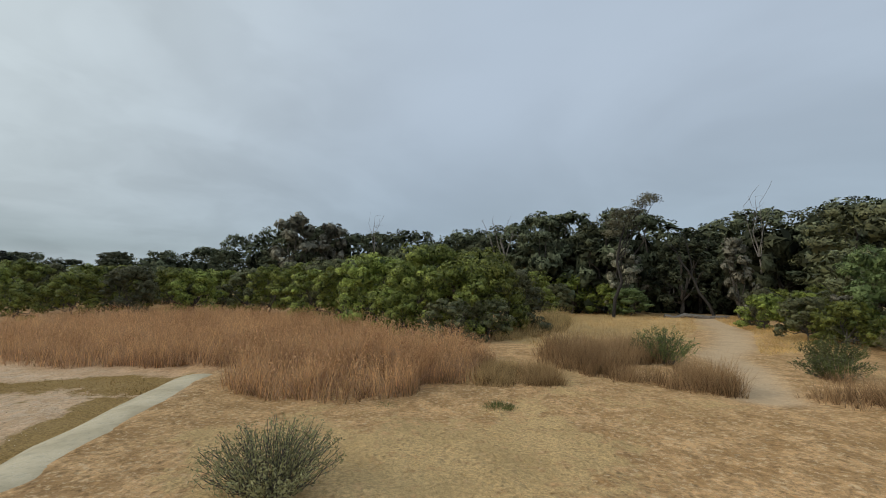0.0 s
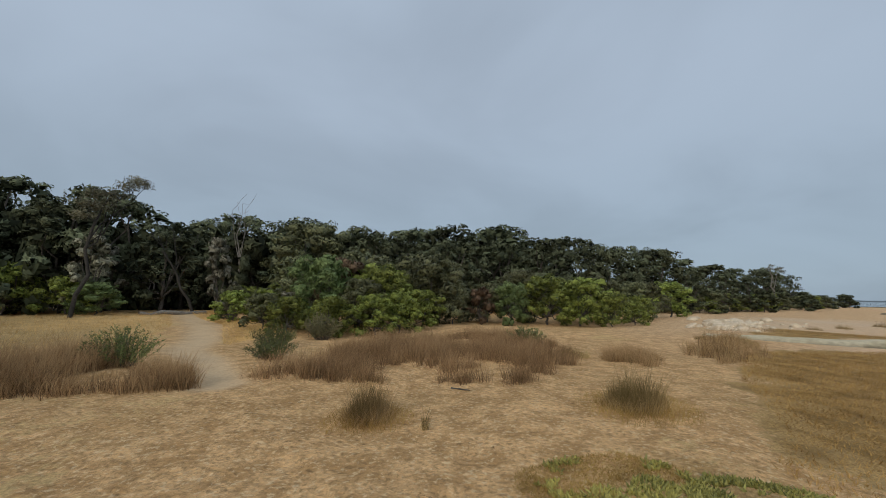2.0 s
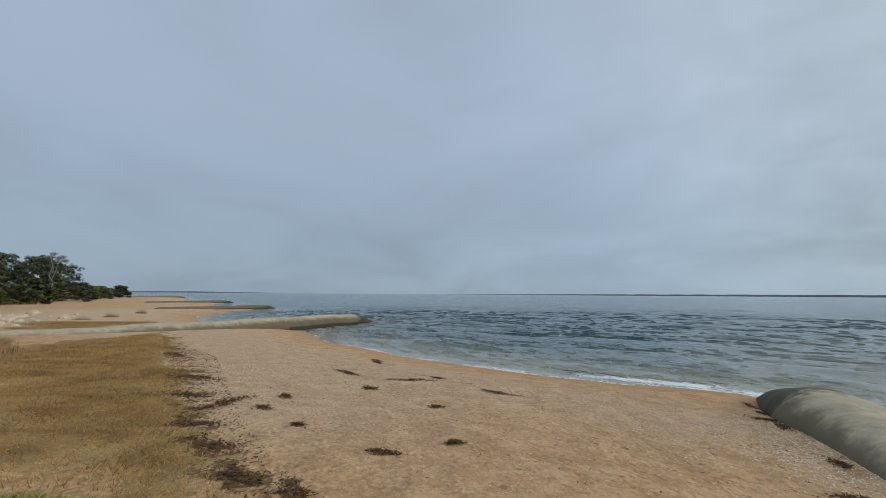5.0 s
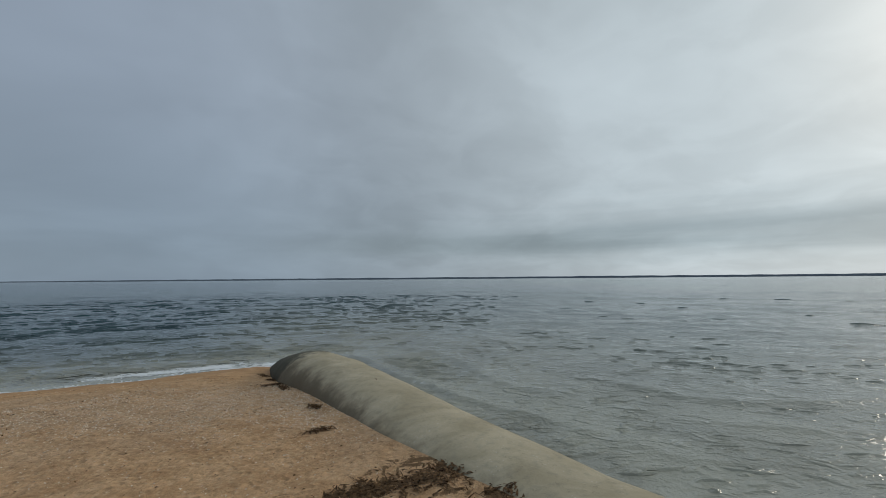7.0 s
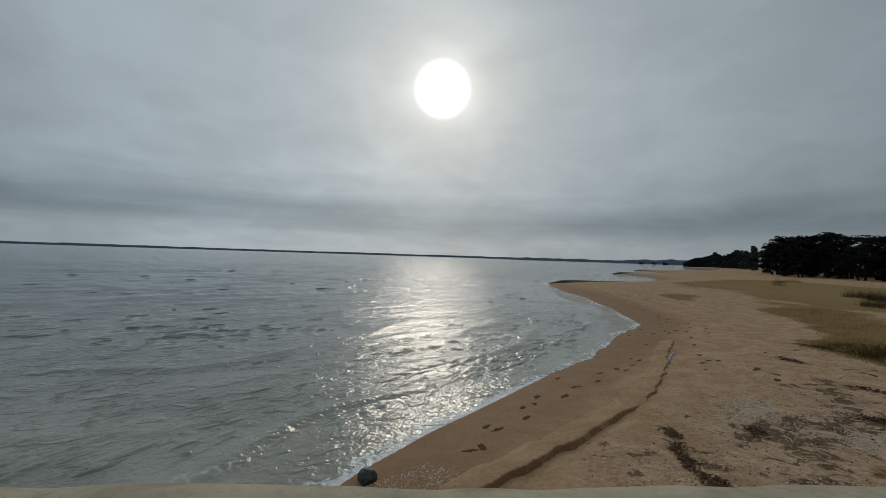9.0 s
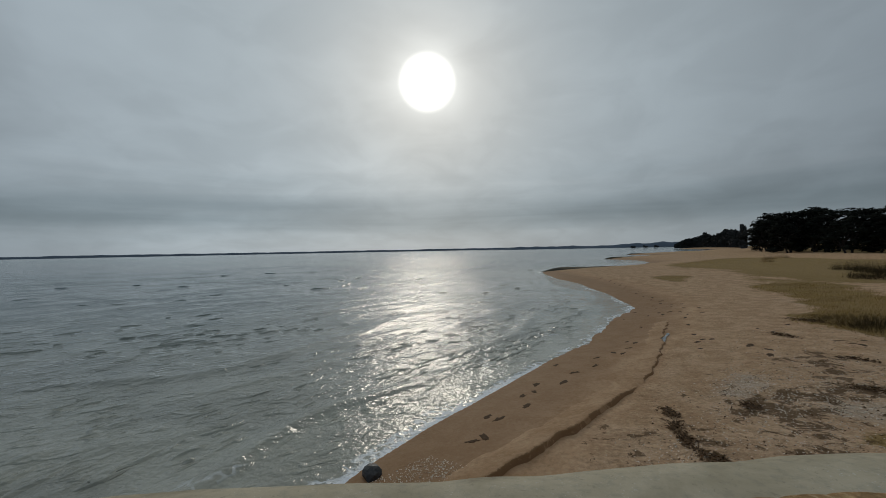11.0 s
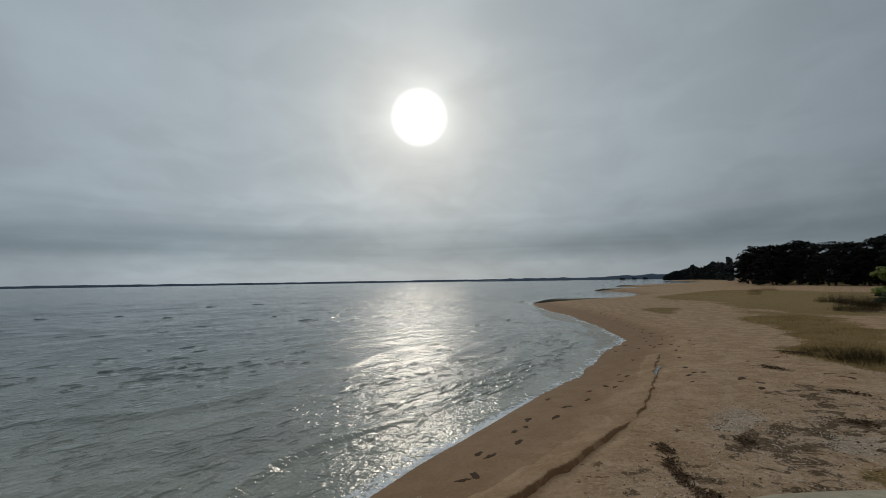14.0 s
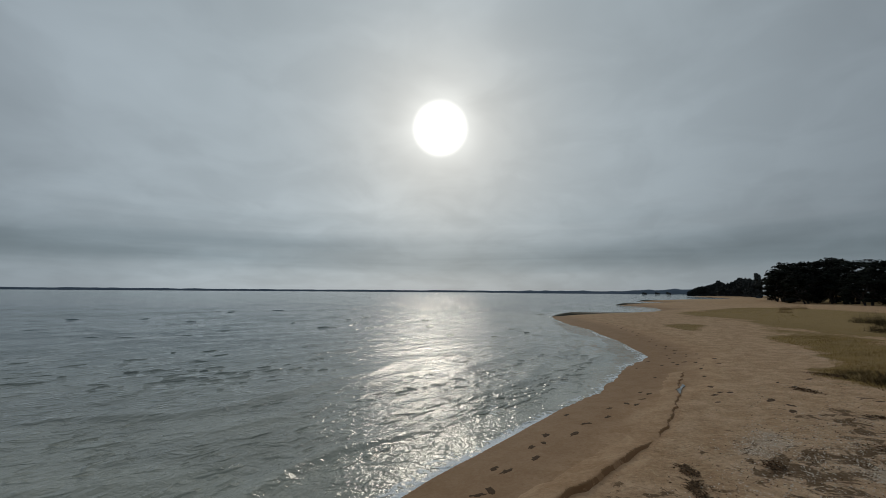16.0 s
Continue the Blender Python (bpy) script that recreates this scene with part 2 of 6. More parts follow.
    # dent hollows darkened: moist sand and their own shade in one colour
    damp_shade = k.math("MULTIPLY", k.math("MULTIPLY", k.step(dents.outputs["Distance"], 0.30, 0.10), k.step(k.noise(co, 1.7, 3.0), 0.42, 0.6)), k.math("MULTIPLY", inland, k.math("SUBTRACT", 0.34, k.math("MULTIPLY", edge, 0.3))))
    k.put(p, "Base Color", k.mix(damp_shade, sand, c3(0.21, 0.13, 0.06)))
    n1 = k.bump(print_, 0.6, -0.05)
    n1 = k.bump(trod, k.math("MULTIPLY_ADD", inland, 0.2, 0.75), 0.05, n1)
    n2 = k.bump(k.math("ADD", k.math("MULTIPLY", fine, 0.8), grain), 0.35, 0.01, n1)
    k.put(p, "Normal", n2)
    return m


def water_material():
    m, k, p = material("sea_water", 0.06, 0.5)
    co = k.n("ShaderNodeTexCoord").outputs["Object"]
    shallow, foam, _ = attr(k, "depth")
    murk = k.noise(co, 0.22, 3.0)
    deep = k.mix(k.step(murk, 0.35, 0.65), c3(0.012, 0.046, 0.055), c3(0.022, 0.062, 0.070))
    col = k.mix(shallow, deep, k.mix(k.step(k.noise(co, 0.5, 3.0), 0.4, 0.6), c3(0.31, 0.295, 0.225), c3(0.41, 0.39, 0.30)))
    # foam: a solid fringe, and a lace of bubbles seaward of it
    warp = k.n("ShaderNodeTexNoise")
    k.put(warp, "Vector", co), k.put(warp, "Scale", 2.2)
    cells = k.n("ShaderNodeTexVoronoi")
    cells.feature = "DISTANCE_TO_EDGE"
    k.put(cells, "Vector", k.vec("ADD", co, k.vec("MULTIPLY", warp.outputs["Color"], (0.8, 0.8, 0.0)))), k.put(cells, "Scale", 2.6)
    net = k.math("MULTIPLY", k.step(cells.outputs["Distance"], 0.11, 0.03), k.step(k.math("ADD", foam, k.math("MULTIPLY_ADD", k.noise(co, 0.9, 3.0), 1.2, -0.6)), 0.25, 0.5))
    solid = k.step(k.math("ADD", foam, k.math("MULTIPLY_ADD", k.noise(co, 6.0, 5.0, 0.65, 0.6), 1.4, -0.7)), 0.58, 0.92)
    f = k.math("MAXIMUM", k.math("MULTIPLY", solid, 0.95), k.math("MULTIPLY", net, 0.75))
    col = k.mix(f, col, c3(0.85, 0.85, 0.83))
    k.put(p, "Base Color", col)
    # the open water carries finer wind ripples than the lee of the beach
    open_water = k.n("ShaderNodeVectorMath", operation="LENGTH")
    k.put(open_water, 0, co)
    k.put(p, "Roughness", k.math("ADD", k.math("MULTIPLY", f, 0.6), k.step(open_water.outputs["Value"], 8.0, 70.0, 0.035, 0.09)))
    k.put(p, "IOR", 1.333)
    sep = k.n("ShaderNodeSeparateXYZ")
    k.put(sep, 0, co)
    west = k.step(sep.outputs[0], 6.0, -3.0)

    def along(degrees, long, short):
        mp = k.n("ShaderNodeMapping")
        mp.vector_type = "TEXTURE"
        k.put(mp, "Vector", co), k.put(mp, "Rotation", (0, 0, radians(degrees))), k.put(mp, "Scale", (long, short, 1.0))
        return mp.outputs[0]

    def crests(scale, low, high):
        a, b = k.noise(along(175, 1.15, 0.85), scale * 1.25, 2.0, 0.45, 0.6), k.noise(along(138, 1.25, 0.8), scale, 2.0, 0.45, 0.5)
        return k.step(k.mix(west, a, b), low, high)

    w1 = k.noise(along(160, 1.3, 0.8), 1.3, 3.0, 0.5, 0.5)
    w2 = k.noise(along(155, 1.1, 0.9), 6.5, 2.0, 0.5, 0.4)
    w3 = k.noise(co, 0.28, 2.0, 0.5)
    # short steep ripple crests, gathered by gusts
    gust = k.step(k.noise(co, 0.10, 3.0), 0.36, 0.60, 0.35, 1.0)
    n = k.bump(w3, 0.3, 0.2)
    n = k.bump(k.math("MULTIPLY", crests(2.4, 0.5, 0.75), k.math("MULTIPLY", gust, k.math("MULTIPLY_ADD", west, -1.0, 2.0))), 0.95, 0.038, n)
    n = k.bump(k.math("MULTIPLY", w1, k.math("MULTIPLY_ADD", west, -1.0, 2.0)), 0.45, 0.08, n)
    n = k.bump(w2, 0.95, 0.030, n)
    n = k.bump(k.noise(co, 17.0, 2.0), 0.9, 0.013, n)
    k.put(p, "Normal", n)
    return m


def canvas_material():
    m, k, p = material("weathered_geotextile", 0.85, 0.25)
    co = k.n("ShaderNodeTexCoord").outputs["Object"]
    a = k.noise(co, 1.3, 5.0, 0.6, 0.5)
    b = k.noise(co, 9.0, 4.0, 0.7)
    col = k.mix(k.step(a, 0.3, 0.7), c3(0.42, 0.345, 0.222), c3(0.58, 0.485, 0.33))
    col = k.mix(k.math("MULTIPLY", k.step(b, 0.45, 0.75), 0.35), col, c3(0.22, 0.21, 0.17))
    scuff = k.step(k.noise(co, 16.0, 5.0, 0.75, 0.8), 0.58, 0.68, 0.0, 0.35)
    col = k.mix(scuff, col, c3(0.17, 0.145, 0.10))
    crust = k.math("MULTIPLY", k.step(k.noise(co, 38.0, 3.0, 0.7), 0.62, 0.68), k.step(a, 0.45, 0.6, 0.0, 0.7))
    col = k.mix(crust, col, c3(0.68, 0.64, 0.55))
    stain_shade, algae, _ = attr(k, "wear_shade")
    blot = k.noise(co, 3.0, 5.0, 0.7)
    # brown stains and the shade of the lower flanks, both as colour
    col = k.mix(k.step(k.math("ADD", stain_shade, k.math("MULTIPLY_ADD", blot, 0.9, -0.45)), 0.1, 0.7, 0.0, 0.85), col, c3(0.115, 0.09, 0.058))
    col = k.mix(k.step(k.math("ADD", algae, k.math("MULTIPLY_ADD", blot, 0.8, -0.4)), 0.4, 0.7, 0.0, 0.8), col, c3(0.045, 0.045, 0.03))
    k.put(p, "Base Color", col)
    weave = k.noise(co, 240.0, 1.0)
    n = k.bump(k.noise(co, 2.0, 4.0, 0.55), 0.35, 0.05)
    n = k.bump(k.noise(co, 6.0, 4.0, 0.6), 0.35, 0.02, n)
    n = k.bump(k.math("ADD", b, k.math("MULTIPLY", weave, 0.3)), 0.35, 0.012, n)
    k.put(p, "Normal", n)
    return m


def plain_material(name, a, b, scale, rough=0.85, bump=0.4, dist=0.01):
    m, k, p = material(name, rough, 0.25)
    co = k.n("ShaderNodeTexCoord").outputs["Object"]
    n = k.noise(co, scale, 5.0, 0.65, 0.4)
    k.put(p, "Base Color", k.mix(k.step(n, 0.3, 0.7), c3(*a), c3(*b)))
    k.put(p, "Normal", k.bump(n, bump, dist))
    return m


M_GROUND, M_WATER, M_TUBE = ground_material(), water_material(), canvas_material()
M_BARK = plain_material("grey_bark", (0.05, 0.042, 0.035), (0.14, 0.12, 0.10), 9.0)
M_DARKBARK = plain_material("dark_bark", (0.022, 0.019, 0.016), (0.06, 0.052, 0.045), 9.0)
M_PALEBARK = plain_material("pale_dead_wood", (0.13, 0.115, 0.10), (0.26, 0.23, 0.20), 8.0)
M_WEED = plain_material("dried_seaweed", (0.045, 0.025, 0.012), (0.19, 0.105, 0.047), 25.0, 1.0)
M_PUDDLE = plain_material("puddle_water", (0.06, 0.045, 0.03), (0.09, 0.07, 0.05), 3.0, 0.03, 0.05, 0.004)
M_FOOTPRINT = plain_material("dark_print_sand", (0.07, 0.038, 0.018), (0.12, 0.066, 0.032), 22.0, 1.0, 0.2)
M_ROCK = plain_material("dark_wet_stone", (0.02, 0.02, 0.019), (0.06, 0.055, 0.05), 12.0, 0.5)
M_PALEROCK = plain_material("pale_limestone", (0.48, 0.37, 0.26), (0.70, 0.57, 0.42), 6.0)
# wooded far shore with the haze of distance mixed into its colour
M_FARHILL = plain_material("haze_toned_far_shore", (0.12, 0.15, 0.18), (0.14, 0.17, 0.195), 0.004)
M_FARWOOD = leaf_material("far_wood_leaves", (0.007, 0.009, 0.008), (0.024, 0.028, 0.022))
M_DARKLEAF = leaf_material("banksia_leaves", (0.016, 0.021, 0.013), (0.185, 0.20, 0.115), 0.7, spread=0.35, clumps=True)
M_GREENLEAF = leaf_material("wattle_leaves", (0.028, 0.043, 0.010), (0.40, 0.45, 0.095), through=0.12, spread=0.35, clumps=True)
M_BRIGHTLEAF = leaf_material("bright_shrub_leaves", (0.06, 0.10, 0.03), (0.28, 0.37, 0.14), through=0.15, spread=0.1, clumps=True)
M_RUSTLEAF = leaf_material("rusty_shrub_leaves", (0.05, 0.03, 0.018), (0.17, 0.10, 0.06), clumps=True)
M_OLIVELEAF = leaf_material("tea_tree_leaves", (0.026, 0.031, 0.014), (0.25, 0.25, 0.115), clumps=True)
M_TUFTLEAF = leaf_material("green_tuft_blades", (0.05, 0.07, 0.02), (0.24, 0.27, 0.08), through=0.15)
M_LOWLEAF = leaf_material("low_shrub_leaves", (0.035, 0.05, 0.014), (0.22, 0.25, 0.08), through=0.1)
# near-black leaves: the backlit side of the west wood put into the colour
M_BACKLITLEAF = leaf_material("backlit_wood_leaves", (0.006, 0.008, 0.006), (0.026, 0.029, 0.020), 0.8, clumps=True)
M_TWIGLEAF = leaf_material("thin_crown_leaves", (0.045, 0.042, 0.025), (0.20, 0.18, 0.11))
M_SILVERLEAF = leaf_material("silver_banksia_leaves", (0.05, 0.05, 0.03), (0.40, 0.37, 0.27), 0.6, clumps=True)
# brown stems, coloured darker for the shade low in grass and reeds
M_STEMSHADE = leaf_material("stems_darkened_for_shade", (0.10, 0.064, 0.03), (0.31, 0.21, 0.10), 0.8)
M_GREYLEAF = leaf_material("grey_shrub_leaves", (0.10, 0.10, 0.045), (0.36, 0.33, 0.16), through=0.2)
M_REED = leaf_material("dry_reed", (0.25, 0.125, 0.058), (0.80, 0.49, 0.26), 0.7, 0.25)
M_REEDLEAF = leaf_material("pale_reed_leaf", (0.28, 0.16, 0.08), (0.80, 0.57, 0.33), 0.7, 0.25)
M_GRASS = leaf_material("dry_purple_grass", (0.24, 0.152, 0.068), (0.72, 0.51, 0.255), 0.7, 0.25)
M_TUSSOCK = leaf_material("tussock_blades", (0.10, 0.075, 0.025), (0.46, 0.33, 0.15), 0.7, 0.2)
M_DARKGRASS = leaf_material("dark_grass_blades", (0.02, 0.015, 0.008), (0.09, 0.066, 0.03), 0.8)
M_TURF = leaf_material("dry_turf_blades", (0.17, 0.105, 0.03), (0.56, 0.37, 0.12), 0.8, 0.1)
M_STRAW = leaf_material("pale_straw", (0.36, 0.215, 0.082), (0.80, 0.53, 0.225), 0.8, 0.1)
M_BROWNTURF = leaf_material("brown_turf_blades", (0.17, 0.093, 0.03), (0.62, 0.38, 0.135), 0.8, 0.1)
M_FATLEAF = leaf_material("succulent_leaves", (0.10, 0.105, 0.03), (0.56, 0.47, 0.13), 0.5, 0.1)
M_SHELL = leaf_material("broken_shell", (0.60, 0.48, 0.345), (0.91, 0.77, 0.60), 0.8, spread=0.1)

# ---- the lie of the land ----
SEA = -1.0
# the water's edge from the far west, past the tubes, to the far east
SHORE = [(-4500, 2500), (-1000, 640), (-520, 270), (-420, 160), (-330, 150), (-260, 125), (-200, 85), (-165, 60), (-152, 43), (-146, 50),
         (-120, 40), (-104, 27), (-102, 23.5), (-98, 27), (-85, 27), (-70, 24), (-58, 14), (-51.5, 6), (-50.6, 4.3), (-39.7, 5.2), (-26.7, 6.2),
         (-20, 5.7), (-14.8, 3.4), (-11.2, 1.5), (-8.9, 0.1), (-7.3, -0.9), (-6.2, -1.4), (-5.3, -1.8), (-3.4, -2.6), (-2.3, -6), (-1.4, -10),
         (-0.8, -13.4), (0.6, -15), (5.8, -14.2), (9.5, -14), (14.9, -14.8), (20.5, -16.4), (28.6, -20.0), (30.6, -24.0), (32.6, -20), (40, -18), (52, -23),
         (64, -34), (69, -42), (73, -38), (98, -46), (113, -58), (119, -55), (200, -84), (240, -99), (252, -80), (256, -63), (300, -20), (900, 300), (4500, 1800)]
SEA_POLY = SHORE + [(4500, -4600), (-4500, -4600)]


def lattice(seed):
    return np.random.default_rng(seed).random((256, 256))


LAT = lattice(3)


def vnoise(x, y, scale):
    """Smooth value noise of numpy arrays, -1 to 1."""
    x, y = np.asarray(x, float) * scale, np.asarray(y, float) * scale
    i, j = np.floor(x).astype(int), np.floor(y).astype(int)
    u, v = x - i, y - j
    u, v = u * u * (3 - 2 * u), v * v * (3 - 2 * v)
    a, b, c, d = LAT[i % 256, j % 256], LAT[(i + 1) % 256, j % 256], LAT[i % 256, (j + 1) % 256], LAT[(i + 1) % 256, (j + 1) % 256]
    return 2 * ((a * (1 - u) + b * u) * (1 - v) + (c * (1 - u) + d * u) * v) - 1


def inside(poly, x, y):
    x, y = np.asarray(x, float), np.asarray(y, float)
    hit = np.zeros(x.shape, bool)
    for (x0, y0), (x1, y1) in zip(poly, poly[1:] + poly[:1]):
        cross = (y0 > y) != (y1 > y)
        if y1 != y0:
            hit ^= cross & (x < (x1 - x0) * (y - y0) / (y1 - y0) + x0)
    return hit


def to_line(line, x, y):
    """Distance to a broken line."""
    x, y = np.asarray(x, float), np.asarray(y, float)
    best = np.full(x.shape, 1e9)
    for (x0, y0), (x1, y1) in zip(line, line[1:]):
        dx, dy = x1 - x0, y1 - y0
        t = np.clip(((x - x0) * dx + (y - y0) * dy) / (dx * dx + dy * dy), 0, 1)
        best = np.minimum(best, np.hypot(x - x0 - t * dx, y - y0 - t * dy))
    return best


def soft(poly, x, y, width):
    """1 inside an outline, falling to 0 across its ragged edge."""
    x, y = np.asarray(x, float), np.asarray(y, float)
    x, y = x + width * (0.45 * vnoise(x, y, 0.9) + 0.25 * vnoise(x, y + 3, 2.3)), y + width * (0.45 * vnoise(x + 11, y, 0.9) + 0.25 * vnoise(x + 5, y, 2.3))
    d = to_line(poly + poly[:1], x, y) * np.where(inside(poly, x, y), 1, -1)
    return np.clip(0.5 + d / width, 0, 1)


EAST_SHORE = SHORE[SHORE.index((-0.8, -13.4)):]


def from_shore(x, y):
    """Metres from the water's edge: positive on land. The tube parts a high beach (east) from a low one (west)."""
    x, y = np.asarray(x, float), np.asarray(y, float)
    wob = 0.35 * vnoise(x, y, 0.31) + 0.12 * vnoise(x, y, 1.1)
    both = to_line(SHORE, x, y) * np.where(inside(SEA_POLY, x, y), -1, 1)
    across = x + 3.12 + 0.2 * y
    wide = 0.25 + np.clip(y - 7, 0, 12) * 0.5
    east = np.clip(0.5 + across / wide, 0, 1)
    held = np.where(inside(SEA_POLY, x, y), both, to_line(EAST_SHORE, x, y))
    return both + (held - both) * east * (x < 40) + wob * np.clip(np.hypot(x, y) / 8 - 0.4, 0, 1)


SCARP = [(-4.4, -0.6), (-5.08, -0.02), (-5.6, 0.46), (-6.24, 1.04), (-7.17, 1.7), (-8.1, 2.42)]
RILL = [(-7.9, 2.27), (-8.6, 2.7), (-10.0, 3.35), (-11.2, 3.85), (-12.3, 4.25), (-13.5, 4.75), (-14.6, 5.25), (-15.3, 5.75)]
TRAIL = [(5.7, 7.8), (6.3, 8.9), (7.6, 11.2), (8.2, 13.0), (10.5, 15.6), (13.6, 20.3), (18.5, 29), (21, 36)]


def ground_z(x, y):
    x, y = np.asarray(x, float), np.asarray(y, float)
    s = from_shore(x, y)
    land = SEA + 0.94 * (1 - np.exp(-np.maximum(s, 0) / 5.4)) + 0.10 * np.clip((s - 8) / 6, 0, 1) + 0.25 * np.clip((s - 22) / 25, 0, 1)
    z = np.where(s > 0, land, SEA - 2.0 * (1 - np.exp(np.minimum(s, 0) / 22)))
    z = np.where(s > 0, SEA + (z - SEA) * (1 - 0.55 * np.clip((x - 45) / 40, 0, 1) * np.clip((8 - y) / 15, 0, 1)), z)
    dune = np.clip((s - 9) / 6, 0, 1)
    z += dune * (0.10 * vnoise(x + 40, y, 0.16) + 0.05 * vnoise(x, y + 9, 0.45)) * np.clip((np.hypot(x, y) - 1) / 4, 0, 1)
    near = np.clip(1 - np.hypot(x, y) / 30, 0, 1) * np.clip(s / 3, 0, 1) * np.clip(np.abs(x + 3.12 + 0.2 * y) - 0.6, 0.1, 1)
    z += near * (0.018 * vnoise(x, y, 1.7) + 0.014 * vnoise(x + 5, y, 3.4) * np.clip(s / 5, 0, 1))
    z -= 0.05 * np.exp(-((to_line(TRAIL, x, y) / 0.6) ** 2))
    # sand banked against the tube's east flank, scoured along its west one
    off = x + 3.12 + 0.2 * y
    ends = np.clip((11 - y) / 1.5, 0, 1) * np.clip((y + 14) / 4, 0, 1)
    z += np.where(off > 0, (0.09 - 0.05 * np.clip((y + 0.5) / 3, 0, 1)) * np.exp(-((off / 1.0) ** 2)), -(0.05 + 0.07 * np.clip((y - 1) / 4, 0, 1)) * np.exp(-((off / 1.3) ** 2))) * ends
    return z


def gz(x, y):
    return float(ground_z(np.array([x]), np.array([y]))[0])


# ---- mesh helpers ----
def mesh_of(name, verts, faces, mat, smooth=False):
    """A mesh from arrays: verts (n, 3) and faces (m, 3 or 4)."""
    verts, faces = np.asarray(verts, np.float32), np.asarray(faces, np.int32)
    me = bpy.data.meshes.new(name)
    k = faces.shape[1]
    me.vertices.add(len(verts)), me.loops.add(faces.size), me.polygons.add(len(faces))
    me.vertices.foreach_set("co", verts.ravel())
    me.loops.foreach_set("vertex_index", faces.ravel())
    me.polygons.foreach_set("loop_start", np.arange(0, faces.size, k, dtype=np.int32))
    me.polygons.foreach_set("use_smooth", np.full(len(faces), smooth))
    me.update(calc_edges=True)
    me.materials.append(mat)
    return me


def colour_layer(me, name, r, g, b):
    layer = me.color_attributes.new(name, "FLOAT_COLOR", "POINT")
    data = np.stack([r, g, b, np.ones_like(r)], 1).astype(np.float32)
    layer.data.foreach_set("color", data.ravel())


def thing(name, label, category, x, y, z, group="", rz=0.0):
    ob = new(name)
    ob.empty_display_size = 0.2
    ob.matrix_basis = pose(x, y, z, 0, 0, rz)
    return tagged(ob, label, category, group)


def under(name, me, parent, label=""):
    ob = new(name, me)
    ob.parent = parent
    return tagged(ob, label)


def lines(a, b, step, reach, n):
    """Grid lines: even from a to b, then ever wider out to the reach."""
    core = np.arange(a, b + step * 0.5, step)
    q = 1.02
    while step * (q ** n - 1) / (q - 1) < reach:
        q += 0.0005
    out = np.cumsum(step * q ** np.arange(1, n + 1))
    return np.concatenate([(core[0] - out)[::-1], core, core[-1] + out])


def grid(xs, ys):
    X, Y = np.meshgrid(xs, ys, indexing="ij")
    n, m = X.shape
    i = np.arange(n * m).reshape(n, m)
    f = np.stack([i[:-1, :-1], i[1:, :-1], i[1:, 1:], i[:-1, 1:]], -1).reshape(-1, 4)
    return X.ravel(), Y.ravel(), f


# ---- ground ----
TURF_EAST = [(18.4, -2.3), (24, -9.0), (21.8, -8.5), (15.3, -6.4), (10.5, -4.7), (7.4, -3.2), (5.1, -2.6), (4.2, -2.3), (3.4, -2.2), (2.6, -1.9), (3.8, -1.6), (5.0, -1.7), (6.0, -0.9), (7.8, -1.4), (12, -1.5)]
TURF_EAST_B = [(27, -4), (33, -6), (36, -13), (31, -11.5), (27.5, -7)]
TURF_WEST = [(-22.7, 12.0), (-23.8, 13.5), (-23.4, 15.7), (-19.4, 14.9), (-16.6, 13.5), (-12.5, 11.2), (-10.8, 8.6), (-11.4, 8.0), (-12.5, 8.1), (-13.4, 8.0), (-14.5, 9.4), (-16.8, 10.6), (-19.6, 11.6)]
TURF_WEST_B = [(-43.8, 15.4), (-66, 31.5), (-60, 38), (-43.8, 36.4), (-21.5, 17.6), (-23.4, 15.7), (-26.3, 14.9), (-33.6, 16.7)]
TURF_WEST_C = [(-30.5, 10.4), (-31.5, 12), (-30, 12.9), (-28.1, 10.8)]
TURF_FLAT = [(-9.9, 9.7), (-8, 9.9), (-5.6, 10.0), (-5.4, 8.4), (-6.5, 8.6), (-8.4, 8.6), (-10.5, 8.0), (-14, 8.6), (-16, 11)]
TURF_INLAND = [(3, 13), (7.2, 13.0), (8.6, 16), (13, 22), (20, 34), (8, 36), (1, 24)]
TURF_INLAND_B = [(9.5, 13), (14, 14.5), (16, 20), (23, 33), (20.5, 33), (14.4, 20)]
GREENS = [(5.4, 0.0), (5.5, -0.66), (5.5, -1.2), (4.9, -1.46), (4.4, -1.82), (3.95, -2.1), (3.4, -2.3), (3.0, -1.6), (3.5, -0.5), (4.15, -0.15), (4.65, -0.05)]
GREENS_THIN = [(5.6, 0.6), (5.45, -0.1), (4.7, 0.05), (4.1, -0.1), (3.4, -0.4), (3.6, 0.6), (4.2, 1.4), (4.6, 1.5), (5.1, 1.2)]
SHELLS = [(-0.9, -6.0), (0.3, -7.2), (4.2, -7.4), (5.6, -9.0), (3, -11.0), (-0.4, -10.4)]
SHELLS_W = [(-5.0, 1.2), (-6.4, 2.6), (-8.2, 4.2), (-9, 6.2), (-7.6, 6.6), (-5.6, 5.4), (-4.6, 3.4)]


